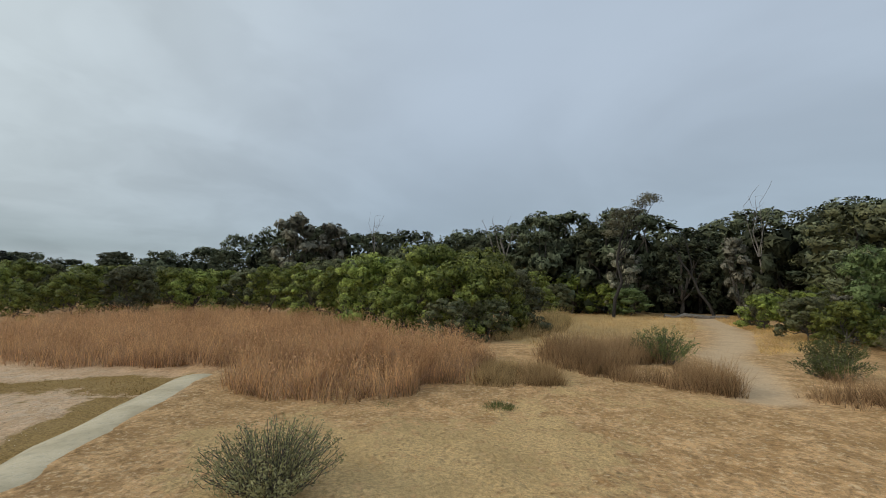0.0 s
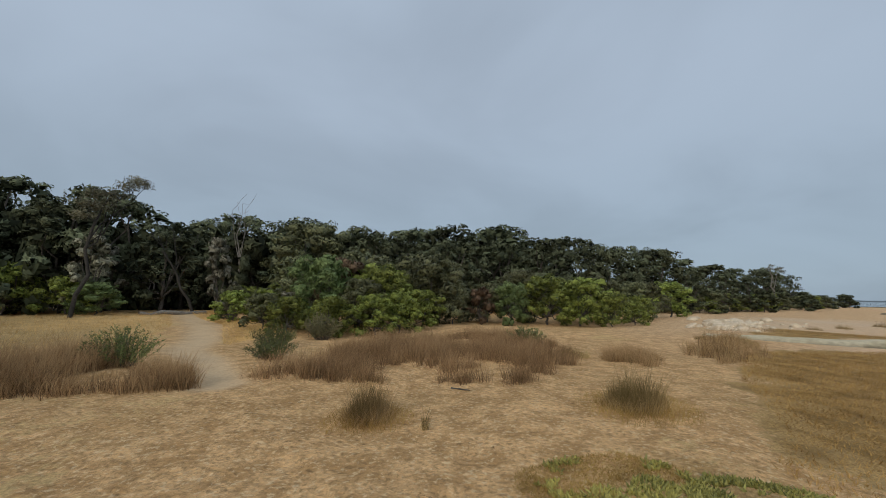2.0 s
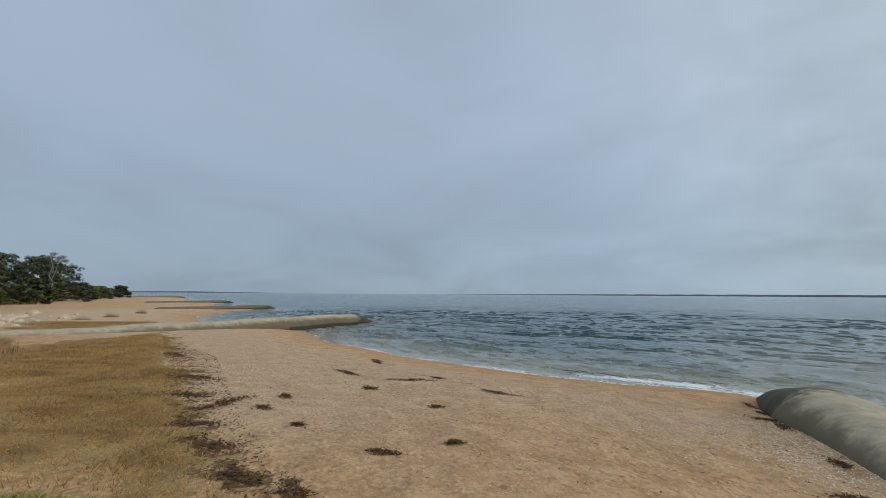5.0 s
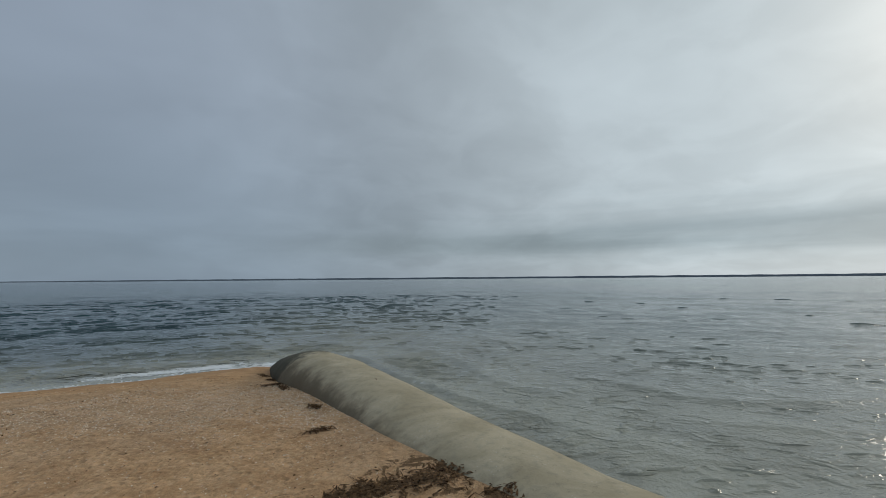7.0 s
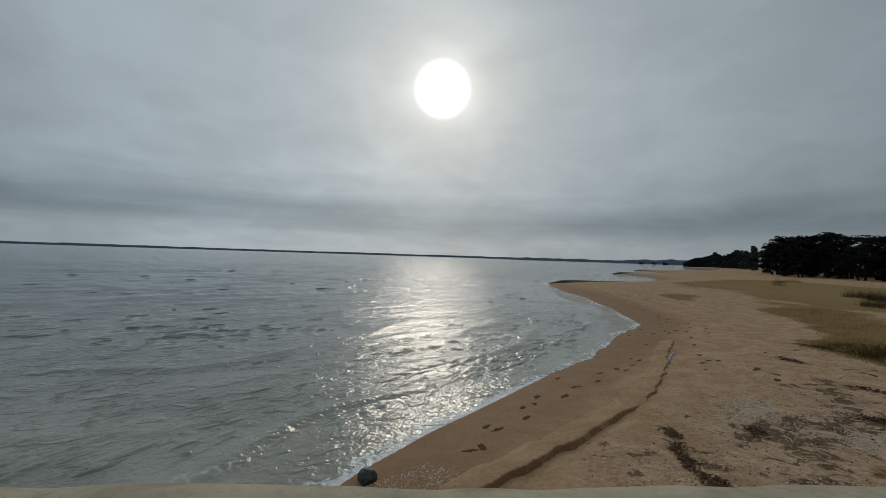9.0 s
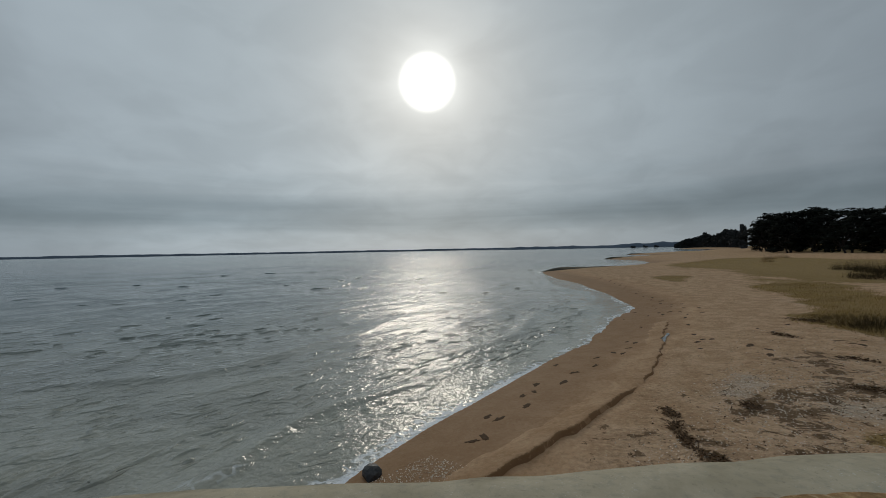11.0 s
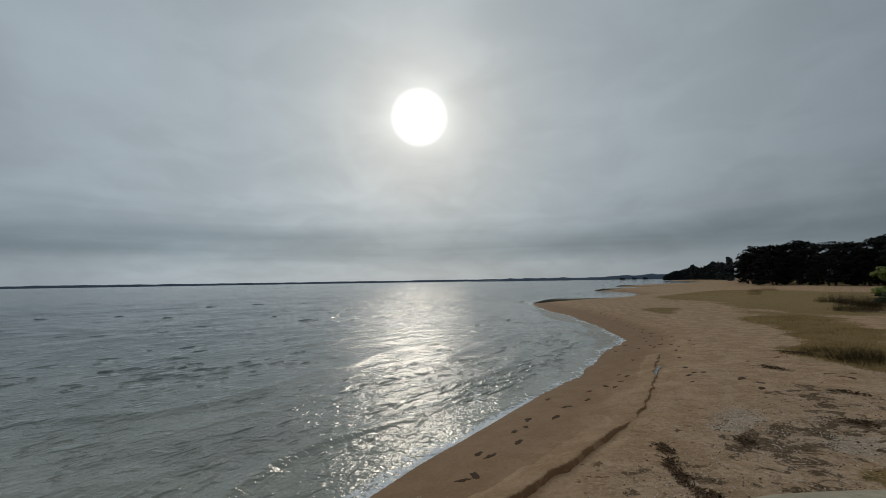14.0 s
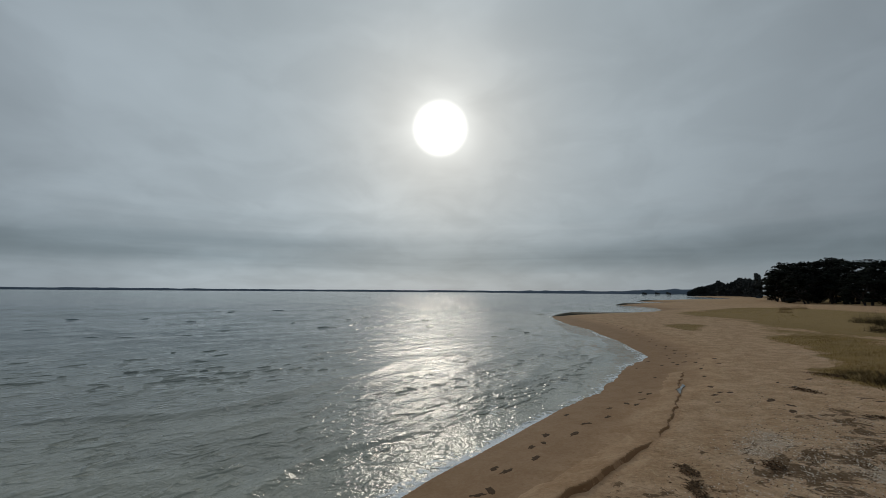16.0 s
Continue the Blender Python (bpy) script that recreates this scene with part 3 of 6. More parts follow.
def build_ground():
    X, Y, f = grid(lines(-9, 9, 0.07, 4600, 82), lines(-9, 9.5, 0.07, 4600, 82))
    s = from_shore(X, Y)
    rough = (0.012 * vnoise(X, Y + 3, 3.6) + 0.018 * vnoise(X + 8, Y, 5.6)) * np.clip(s / 4 - 0.6, 0, 1) * np.clip(1 - np.hypot(X, Y) / 14, 0, 1) * np.clip(np.abs(X + 3.12 + 0.2 * Y) - 0.6, 0.1, 1)
    me = mesh_of("ground", np.stack([X, Y, ground_z(X, Y) + rough], 1), f, M_GROUND, True)
    turf = np.maximum.reduce([soft(TURF_EAST, X, Y, 1.4), soft(TURF_EAST_B, X, Y, 1.4), soft(TURF_WEST, X, Y, 1.8), soft(TURF_WEST_B, X, Y, 3.0), soft(TURF_WEST_C, X, Y, 1.0), soft(TURF_FLAT, X, Y, 1.0), soft([(-4.7, 4.0), (-5.3, 6.6), (-5.9, 8.6), (-6.5, 8.4), (-6.0, 6.0), (-5.3, 3.8)], X, Y, 0.5), 0.85 * soft(TURF_INLAND, X, Y, 3.0), 0.85 * soft(TURF_INLAND_B, X, Y, 2.5)])
    patch = np.clip((vnoise(X, Y, 0.4) + 0.5 * vnoise(X + 7, Y, 1.2)) * 0.9 + 0.05, 0, 1) * np.clip((s - 11) / 3, 0, 1) * (0.5 + 0.22 * soft([(-3.4, 6.6), (-2.8, 2.2), (0, 1.2), (3.4, 2.0), (4.8, 4.0), (4.6, 7.0), (2.4, 8.2), (-2, 7.0)], X, Y, 1.0))
    patch = np.where(X < -3.2 - 0.2 * Y, 0, patch)
    golden = soft([(-3.2, 6.9), (-2.8, 1.5), (0, 0.8), (2.2, 2.2), (2.6, 6.6), (0.5, 7.2)], X, Y, 1.6)
    turf = np.maximum.reduce([turf, patch, 0.6 * golden]) * (1 - np.exp(-((to_line(TRAIL, X, Y) / 0.6) ** 2)))
    far = np.clip((s - 45) / 20, 0, 1)
    turf = np.maximum(turf, np.where(X < -20, np.clip((s - 27) / 8, 0, 1), far))
    green = np.maximum(soft(GREENS, X, Y, 0.7), 0.8 * soft(GREENS_THIN, X, Y, 0.7) * np.clip(0.5 + 1.4 * vnoise(X, Y, 1.3), 0, 1))
    wet = np.clip(1.6 - (s - 0.3) / np.where(X < -3.1 - 0.2 * Y, 1.6, 1.4), 0, 1) * np.clip(s + 2.5, 0, 1)
    wet = np.maximum(wet * np.where(X > -1.5, 0.5, 1.0), np.where(s < 0, 0.8, 0))
    # wet runnel, and a dark line for the shadowed foot of the ledge
    rill = np.maximum(np.exp(-((to_line(SCARP, X, Y) / 0.10) ** 2)), 0.6 * np.exp(-((to_line(RILL, X, Y) / 0.12) ** 2)))
    wet = np.maximum(wet, rill)
    shell = np.maximum(0.6 * soft(SHELLS, X, Y, 2.5), 0.5 * soft(SHELLS_W, X, Y, 2.0))
    shell = np.maximum(shell, np.where(X > 0, 0.12 + 0.7 * np.clip((X - 1) / 6, 0, 1), 0.12) * np.clip(s - 2, 0, 1) * np.clip((13 - s) / 3, 0, 1))
    shell = np.maximum(shell, 0.4 * np.clip((X - 14) / 12, 0, 1) * np.clip((4 - Y) / 4, 0, 1))
    pale = np.zeros_like(X)
    for px, py, pr in ((-7.6, 3.85, 0.3), (-7.2, 3.45, 0.25), (-6.4, 4.6, 0.4), (-6.1, 5.1, 0.3), (-8.0, 4.15, 0.2), (31, -4.0, 2.5), (35, -5.0, 3.0), (40, -6.5, 4.0), (46, -8, 5.0), (56, -14, 7.0)):
        pale = np.maximum(pale, np.exp(-((np.hypot(X - px, Y - py) + 0.25 * vnoise(X, Y, 2.5)) / pr) ** 2))
    shell = np.maximum(shell, pale)
    inland = np.clip((s - 9.5) / 3, 0, 1) * np.where(X < -3.2 - 0.2 * Y, 0.25, 1) * (1 - 0.5 * np.clip((X - 16) / 8, 0, 1) * np.clip((3 - Y) / 4, 0, 1))
    edge = [(29, -10.0), (21.8, -8.75), (15.3, -6.5), (10.85, -4.9), (7.4, -3.4), (5.1, -2.75), (4.2, -2.45), (3.6, -2.4)]
    wrack = 0.40 * np.exp(-((to_line(edge, X, Y) / 0.55) ** 2))
    tide = np.exp(-(((s - 5.2 - 0.5 * vnoise(X, Y, 0.5)) / 0.35) ** 2)) * np.clip(1 - np.hypot(X, Y) / 45, 0, 1)
    wrack = np.maximum(wrack, 0.30 * tide)
    wrack = np.maximum(wrack, 0.56 * soft(SHELLS_W, X, Y, 2.0))
    wrack = np.maximum(wrack, 0.5 * np.exp(-((to_line([(-2.2, -3.3), (-1.4, -4.6), (-0.6, -4.0)], X, Y) / 0.4) ** 2)))
    colour_layer(me, "zone", turf, green, wet)
    colour_layer(me, "cover", shell, inland, wrack)
    way = np.exp(-((to_line(TRAIL, X, Y) / (0.42 + 0.02 * np.abs(Y))) ** 4))
    hollow = soft([(-5.4, 9.6), (-4.9, 5.2), (-6.5, 6.4), (-12, 8.6), (-18, 11), (-14, 12), (-8, 10.4)], X, Y, 1.2)
    colour_layer(me, "ways", way, np.maximum(hollow, pale), np.maximum(soft(TURF_EAST, X, Y, 2.0), soft(TURF_EAST_B, X, Y, 2.0)))
    tagged(new("ground", me), "pale sandy beach and dune ground with dry turf and shell grit", "sand", kind="structure")


build_ground()


# ---- sea ----
def shoal(x, y, s):
    """How much of the sandy bottom shows through, by the distance from the shore."""
    return np.exp(-np.maximum(s, 0) / (4.5 + 9.5 * np.clip((1.5 - 0.25 * (y + 14) - x) / 7, 0, 1)))


def build_wavelets():
    """Short steep crests of wind chop: a smooth back, a steep face towards the shore, and ends that die away."""
    r = np.random.default_rng(37)
    n = 24000
    far = 6.5 * (70 / 6.5) ** (r.random(n) ** 0.72)
    way = np.radians(r.uniform(62, 256, n))
    cx, cy = -far * np.sin(way), far * np.cos(way)
    s = -from_shore(cx, cy)
    gust = vnoise(cx, cy, 0.07) + 0.6 * vnoise(cx + 3, cy, 0.21)
    west = np.clip((-2 - cx) / 9, 0, 1)
    lee = np.clip((178 - np.degrees(way)) / 28, 0, 1)
    ok = (s > 1.2) & (r.random(n) < np.clip(0.55 + 0.45 * gust, 0.15, 1) * (1 - lee * np.clip((far - 9) / 15, 0.08, 0.98)))
    cx, cy, s, west, far, lee = cx[ok], cy[ok], s[ok], west[ok], far[ok], lee[ok]
    n = len(cx)
    a = np.radians(88 - 34 * west + 13 * r.normal(size=n))
    high = r.uniform(0.022, 0.06, n) * np.clip(0.45 + s / 9, 0, 1) * np.clip(0.6 + far / 45, 0, 1.5)
    small = 1 - np.maximum(lee, 0.7) * (0.25 + 0.35 * r.random(n))
    high *= (0.35 + 0.65 * small) * (1.35 - 0.42 * lee)
    long = r.uniform(0.2, 0.75, n) * (0.5 + far / 34) * (0.2 + 0.8 * small)
    deep = r.uniform(0.5, 0.9, n) * np.clip(0.5 + far / 50, 0, 1.6) * small
    bow = r.normal(size=n) * 0.16
    u = np.linspace(-1, 1, 8)
    prof = ((-0.95, -0.6), (-0.4, 0.45), (-0.06, 0.97), (0.04, 0.95), (0.2, 0.2), (0.42, -0.6))
    rows = []
    for t in u:
        env = max(0.0, 1 - t * t) ** 0.8
        for d, h in prof:
            run = deep * (0.5 * d * (0.45 + 0.55 * env)) + bow * long * t * t
            px, py = cx + np.cos(a) * run - np.sin(a) * t * long, cy + np.sin(a) * run + np.cos(a) * t * long
            rows.append(np.stack([px, py, SEA + 0.032 - 0.01 * lee + high * (h * env - 0.5 * (1 - env))], 1))
    k, m = len(prof), len(rows)
    v = np.stack(rows, 1).reshape(-1, 3)
    pat = np.array([(i * k + j, i * k + j + 1, (i + 1) * k + j + 1, (i + 1) * k + j) for i in range(7) for j in range(k - 1)])
    me = mesh_of("wavelets", v, (np.arange(n)[:, None, None] * m + pat[None]).reshape(-1, 4), M_WATER, True)
    sv = np.repeat(s, m)
    colour_layer(me, "depth", shoal(v[:, 0], v[:, 1], sv), sv * 0, sv * 0)
    tagged(new("wavelets", me), "short steep wind ripples on grey-green bay water", "waves", kind="stuff")


def build_sea():
    # rings that widen outwards, over the open water's sweep of headings
    rings = [2.5]
    while rings[-1] < 4600:
        q = rings[-1]
        rings.append(q + max(0.09, 0.011 * q) if q < 95 else q * 1.06)
    R, A, f = grid(np.array(rings), np.radians(np.arange(52, 269, 0.5)))
    X, Y = -R * np.sin(A), R * np.cos(A)
    s = -from_shore(X, Y)
    keep = (s[f] > -4).any(1)
    f = f[keep]
    used = np.unique(f)
    new_id = np.zeros(len(X), np.int32)
    new_id[used] = np.arange(len(used))
    X, Y, s, f = X[used], Y[used], s[used], new_id[f]
    r = np.hypot(X, Y)
    cell = np.maximum(0.09, 0.011 * r)
    turn = np.clip((-2 - X) / 9, 0, 1)
    gust = 0.75 + 0.3 * np.clip(0.5 + vnoise(X, Y, 0.09) + 0.4 * vnoise(X, Y + 4, 0.3), 0, 1.4)
    z, dice = np.zeros_like(X), np.random.default_rng(29)
    for i in range(56):
        length = 0.42 * 13.0 ** (i / 55)
        weight = (0.55 * turn if i % 2 else 1 - turn) * np.clip(length / cell / 2.0 - 1, 0, 1)
        a = radians((54 if i % 2 else 88) + 14 * dice.normal())
        run, crest = X * math.cos(a) + Y * math.sin(a), Y * math.cos(a) - X * math.sin(a)
        patch = np.clip(0.1 + 1.5 * vnoise(crest * 0.32 + i * 23, run * 0.9 + i * 7, 1 / length ** 0.8), 0, 1)
        q = run * 2 * math.pi / length + 1.6 * vnoise(X + i * 9, Y, 0.5 / length ** 0.7) + i * 2.4
        z += (0.062 - 0.008 * turn) * length / (1 + length / 1.6) * dice.uniform(0.6, 1.3) * (1 - np.abs(np.sin(q / 2))) ** 1.6 * patch * weight * gust
    z *= np.clip(s / 5, 0.0, 1) * np.clip(0.4 + s / 14, 0, 1)
    # small breakers running in along the shore
    west = np.clip((-2.5 - 0.2 * Y - X) / 1.5, 0, 1)
    w = 0.45 * vnoise(X, Y, 0.3)
    crest = np.zeros_like(X)
    for at, high, wide in ((1.3, 0.09, 0.3), (2.6, 0.10, 0.34), (4.4, 0.085, 0.4), (6.6, 0.06, 0.45)):
        on = np.clip(0.75 + 1.3 * vnoise(X + at * 13, Y, 0.16), 0, 1) * (0.35 + 0.65 * west)
        e = s - at * (0.5 + 0.5 * west) - w
        shape = np.exp(-((e / np.where(e < 0, wide * 0.4, wide)) ** 2)) * on
        z += high * shape * np.clip(1 - r / 60, 0, 1)
        top = np.exp(-(((e + 0.06) / 0.12) ** 2)) * on
        crest = np.maximum(crest, top * np.clip(0.4 + 1.5 * vnoise(X, Y + at * 7, 0.9), 0, 1) * (1.0 if at < 4 else 0.3))
    me = mesh_of("sea", np.stack([X, Y, SEA + z], 1), f, M_WATER, True)
    shallow = shoal(X, Y, s)
    lace = np.exp(-((np.maximum(s + 0.25 * vnoise(X, Y + 8, 0.8), 0) / (0.3 + 0.04 * west)) ** 2))
    wash = np.clip(1 - s / 3.0, 0, 1) * np.clip(0.35 + 0.8 * vnoise(X, Y, 0.5), 0, 1) * 0.4 * west
    surf = np.exp(-((to_line([(-0.6, -15.1), (1.2, -15.5), (5.0, -15.0)], X, Y) / 0.42) ** 2)) * np.clip(1.15 + 0.8 * vnoise(X, Y, 1.1), 0, 1.3)
    foam = np.maximum.reduce([lace, wash, crest * 0.35, surf]) * np.clip(1 - r / 90, 0, 1)
    colour_layer(me, "depth", shallow, foam, foam * 0)
    tagged(new("sea", me), "grey-green bay water with small ripples and foam at its edge", "water", kind="structure")


build_sea()
build_wavelets()


def build_far_shore():
    """The low wooded shore across the bay, and the nearer point under the sun."""
    def strip(name, label, points, high, rough):
        v, f = [], []
        for i in range(len(points) - 1):
            (x0, y0), (x1, y1) = points[i], points[i + 1]
            steps = 60
            for j in range(steps):
                t = j / steps
                x, y = x0 + (x1 - x0) * t, y0 + (y1 - y0) * t
                h = high[i] + (high[i + 1] - high[i]) * t
                h *= 1 + rough * float(vnoise(x, y, 0.012)) + rough * 0.5 * float(vnoise(x, y, 0.05))
                d = math.hypot(x, y)
                ox, oy = x / d, y / d
                v += [(x, y, SEA - 0.5), (x + ox * 8, y + oy * 8, SEA + h * 0.8), (x + ox * 40, y + oy * 40, SEA + h), (x + ox * 220, y + oy * 220, SEA - 0.5)]
        n = len(v) // 4
        for i in range(n - 1):
            for j in range(3):
                f.append((i * 4 + j, i * 4 + j + 1, i * 4 + j + 5, i * 4 + j + 4))
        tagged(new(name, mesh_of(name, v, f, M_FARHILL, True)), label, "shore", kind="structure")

    def ring(az, d):
        return (-math.sin(radians(az)) * d, math.cos(radians(az)) * d)
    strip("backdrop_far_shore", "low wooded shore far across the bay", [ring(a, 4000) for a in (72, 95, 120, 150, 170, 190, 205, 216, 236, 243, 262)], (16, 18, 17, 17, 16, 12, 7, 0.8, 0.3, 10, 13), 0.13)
    strip("backdrop_point", "low wooded point, coloured pale and bluish for haze", [ring(a, 1700) for a in (93, 88, 82, 76, 70, 64)], (0.5, 9, 8, 10, 13, 16), 0.45)


build_far_shore()


# ---- sand-filled tubes ----
def build_tube(label, x0, y0, x1, y1, half, deep, top, seed, fine=160, taper=4.5, dark=0.0, rise=0.0):
    """A long fabric tube filled with sand, from its buried end to its nose in the sea."""
    length = math.hypot(x1 - x0, y1 - y0)
    ux, uy = (x1 - x0) / length, (y1 - y0) / length
    rings, around = fine, 36
    v, stain_shade, algae = [], [], []
    for i in range(rings + 1):
        t = i / rings
        d = t * length
        end = min(1.0, (length - d) / taper)
        start = min(1.0, d / 0.8)
        k = (1 - (1 - end) ** 2) * math.sqrt(max(0.0, 1 - (1 - start) ** 2))
        k = max(k, 0.015)
        cx, cy = x0 + ux * d, y0 + uy * d
        sag = 0.035 * float(vnoise(d + seed * 17, 0, 0.55)) + 0.02 * float(vnoise(d + seed * 31, 3, 1.6))
        nose = min(1.0, max(0.0, 1 - (length - d - 1.2) / 4.0))
        wide = half * (1 + 0.05 * float(vnoise(d + seed, 7, 0.4)) + 0.2 * nose)
        zc = top + rise * (1 - t) - deep + sag * k
        for j in range(around):
            a = 2 * math.pi * j / around
            ca, sa = math.cos(a), math.sin(a)
            w = 1 + 0.012 * float(vnoise(d * 2.2, a * 3 + seed, 1.0))
            # squashed oval: flat crest, full flanks
            ox = wide * math.copysign(abs(ca) ** 0.85, ca) * (0.35 + 0.65 * k) * w if k > 0.02 else 0.0
            oz = deep * math.copysign(abs(sa) ** (0.9 + 0.75 * nose), sa) * k * w
            v.append((cx - uy * ox, cy + ux * ox, zc + oz - (1 - k) * deep * 0.55))
            # stains plus painted flank shade: stronger the less a point faces up
            stain_shade.append(dark + max(0.0, 1.25 - max(0.0, sa) * 1.2) + 0.45 * max(0.0, 1 - (length - d) / 4.5))
            algae.append(max(0.0, 1 - (length - d) / 5.0) * 2.0 + (0.9 if v[-1][2] < SEA + 0.3 else 0.0))
    f = [(i * around + j, i * around + (j + 1) % around, (i + 1) * around + (j + 1) % around, (i + 1) * around + j) for i in range(rings) for j in range(around)]
    me = mesh_of("sand_tube", v, f, M_TUBE, True)
    colour_layer(me, "wear_shade", np.array(stain_shade), np.array(algae), np.zeros(len(v)))
    return tagged(new("sand_tube", me), label, "groyne", group="sand-filled groyne tubes along the beach")


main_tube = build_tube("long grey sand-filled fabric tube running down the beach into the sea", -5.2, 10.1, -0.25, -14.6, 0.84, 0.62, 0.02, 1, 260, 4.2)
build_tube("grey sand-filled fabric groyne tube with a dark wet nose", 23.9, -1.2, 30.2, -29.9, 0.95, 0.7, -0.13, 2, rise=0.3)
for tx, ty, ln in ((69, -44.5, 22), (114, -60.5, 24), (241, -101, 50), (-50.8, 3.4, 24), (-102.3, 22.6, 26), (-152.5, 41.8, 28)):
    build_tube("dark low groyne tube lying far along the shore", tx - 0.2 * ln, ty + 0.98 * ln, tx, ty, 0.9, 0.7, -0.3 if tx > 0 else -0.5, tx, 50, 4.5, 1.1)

# ---- plants ----
def blades(pos, height, width, lean, seed, bend=0.5, segs=2):
    """Grass blades: a tapering, bent strip for each place. Returns verts and faces."""
    r = np.random.default_rng(seed)
    n = len(pos)
    a = r.random(n) * 2 * np.pi
    out = lean * (0.3 + r.random(n))
    h = height * (0.6 + 0.6 * r.random(n))
    b = r.random(n) * 2 * np.pi
    side = np.stack([np.cos(b), np.sin(b), np.zeros(n)], 1) * (width * (0.7 + 0.6 * r.random(n)))[:, None] * 0.5
    rows = []
    for i in range(segs + 1):
        t = i / segs
        q = t ** (1 + bend)
        c = pos + np.stack([np.cos(a) * out * q * h, np.sin(a) * out * q * h, h * t * (1 - 0.25 * out * t)], 1)
        w = side * (1 - 0.85 * t ** 1.5)
        rows += [c - w, c + w]
    k = 2 * (segs + 1)
    v = np.stack(rows, 1).reshape(-1, 3)
    base = np.arange(n)[:, None] * k
    f = np.concatenate([base + np.array([[2 * i, 2 * i + 1, 2 * i + 3, 2 * i + 2]]) for i in range(segs)], 0)
    return v, f


def spikes(pos, height, width, lean, seed):
    """Fleshy three-sided leaves, thickest below the middle."""
    r = np.random.default_rng(seed)
    n = len(pos)
    h = height * (0.55 + 0.8 * r.random(n))
    a, o = r.random(n) * 2 * np.pi, lean * r.random(n)
    tilt = np.stack([np.cos(a) * o, np.sin(a) * o, np.ones(n)], 1) * h[:, None]
    w = width * (0.7 + 0.6 * r.random(n))
    turn = r.random(n) * 2 * np.pi
    rows = []
    for t, k in ((0.0, 0.6), (0.45, 1.0)):
        for j in range(3):
            q = turn + j * 2.0944
            rows.append(pos + tilt * t + np.stack([np.cos(q), np.sin(q), np.zeros(n)], 1) * (w * k)[:, None])
    rows.append(pos + tilt)
    v = np.stack(rows, 1).reshape(-1, 3)
    pat = np.array([(0, 1, 4), (0, 4, 3), (1, 2, 5), (1, 5, 4), (2, 0, 3), (2, 3, 5), (3, 4, 6), (4, 5, 6), (5, 3, 6)])
    return v, (np.arange(n)[:, None, None] * 7 + pat[None]).reshape(-1, 3)


def leaves(centres, normals, size, seed, narrow=0.5):
    """Leaves: one pointed blade for each centre, turned near its normal."""
    r = np.random.default_rng(seed)
    n = len(centres)
    nor = normals + 0.6 * r.normal(size=(n, 3))
    nor /= np.linalg.norm(nor, axis=1)[:, None] + 1e-9
    t = np.cross(nor, r.normal(size=(n, 3)))
    t /= np.linalg.norm(t, axis=1)[:, None] + 1e-9
    b = np.cross(nor, t)
    s = (size * (0.6 + 0.8 * r.random(n)))[:, None]
    v = np.stack([centres - t * s - b * s * narrow, centres + t * s, centres - t * s * 0.4 + b * s * narrow + nor * s * 0.2], 1).reshape(-1, 3)
    return v, np.arange(3 * n).reshape(-1, 3)


def join(parts):
    vs, fs, k = [], [], 0
    for v, f in parts:
        vs.append(np.asarray(v)), fs.append(np.asarray(f) + k)
        k += len(v)
    return np.concatenate(vs), np.concatenate(fs)


def limb(points, r0, r1, sides=6):
    """A tapered, bent branch through points."""
    v, f = [], []
    pts = [Vector(p) for p in points]
    for i, p in enumerate(pts):
        d = (pts[min(i + 1, len(pts) - 1)] - pts[max(i - 1, 0)]).normalized()
        u = d.orthogonal().normalized()
        w = d.cross(u)
        r = r0 + (r1 - r0) * i / (len(pts) - 1)
        v += [tuple(p + (u * math.cos(a) + w * math.sin(a)) * r) for a in (2 * math.pi * j / sides for j in range(sides))]
    for i in range(len(pts) - 1):
        for j in range(sides):
            f.append((i * sides + j, i * sides + (j + 1) % sides, (i + 1) * sides + (j + 1) % sides, (i + 1) * sides + j))
    return np.array(v), np.array(f)


def wander(start, end, n, r, amount):
    pts = []
    for i in range(n + 1):
        t = i / n
        p = Vector(start).lerp(Vector(end), t)
        if 0 < i < n:
            p += Vector(r.normal(size=3)) * amount
        pts.append(tuple(p))
    return pts


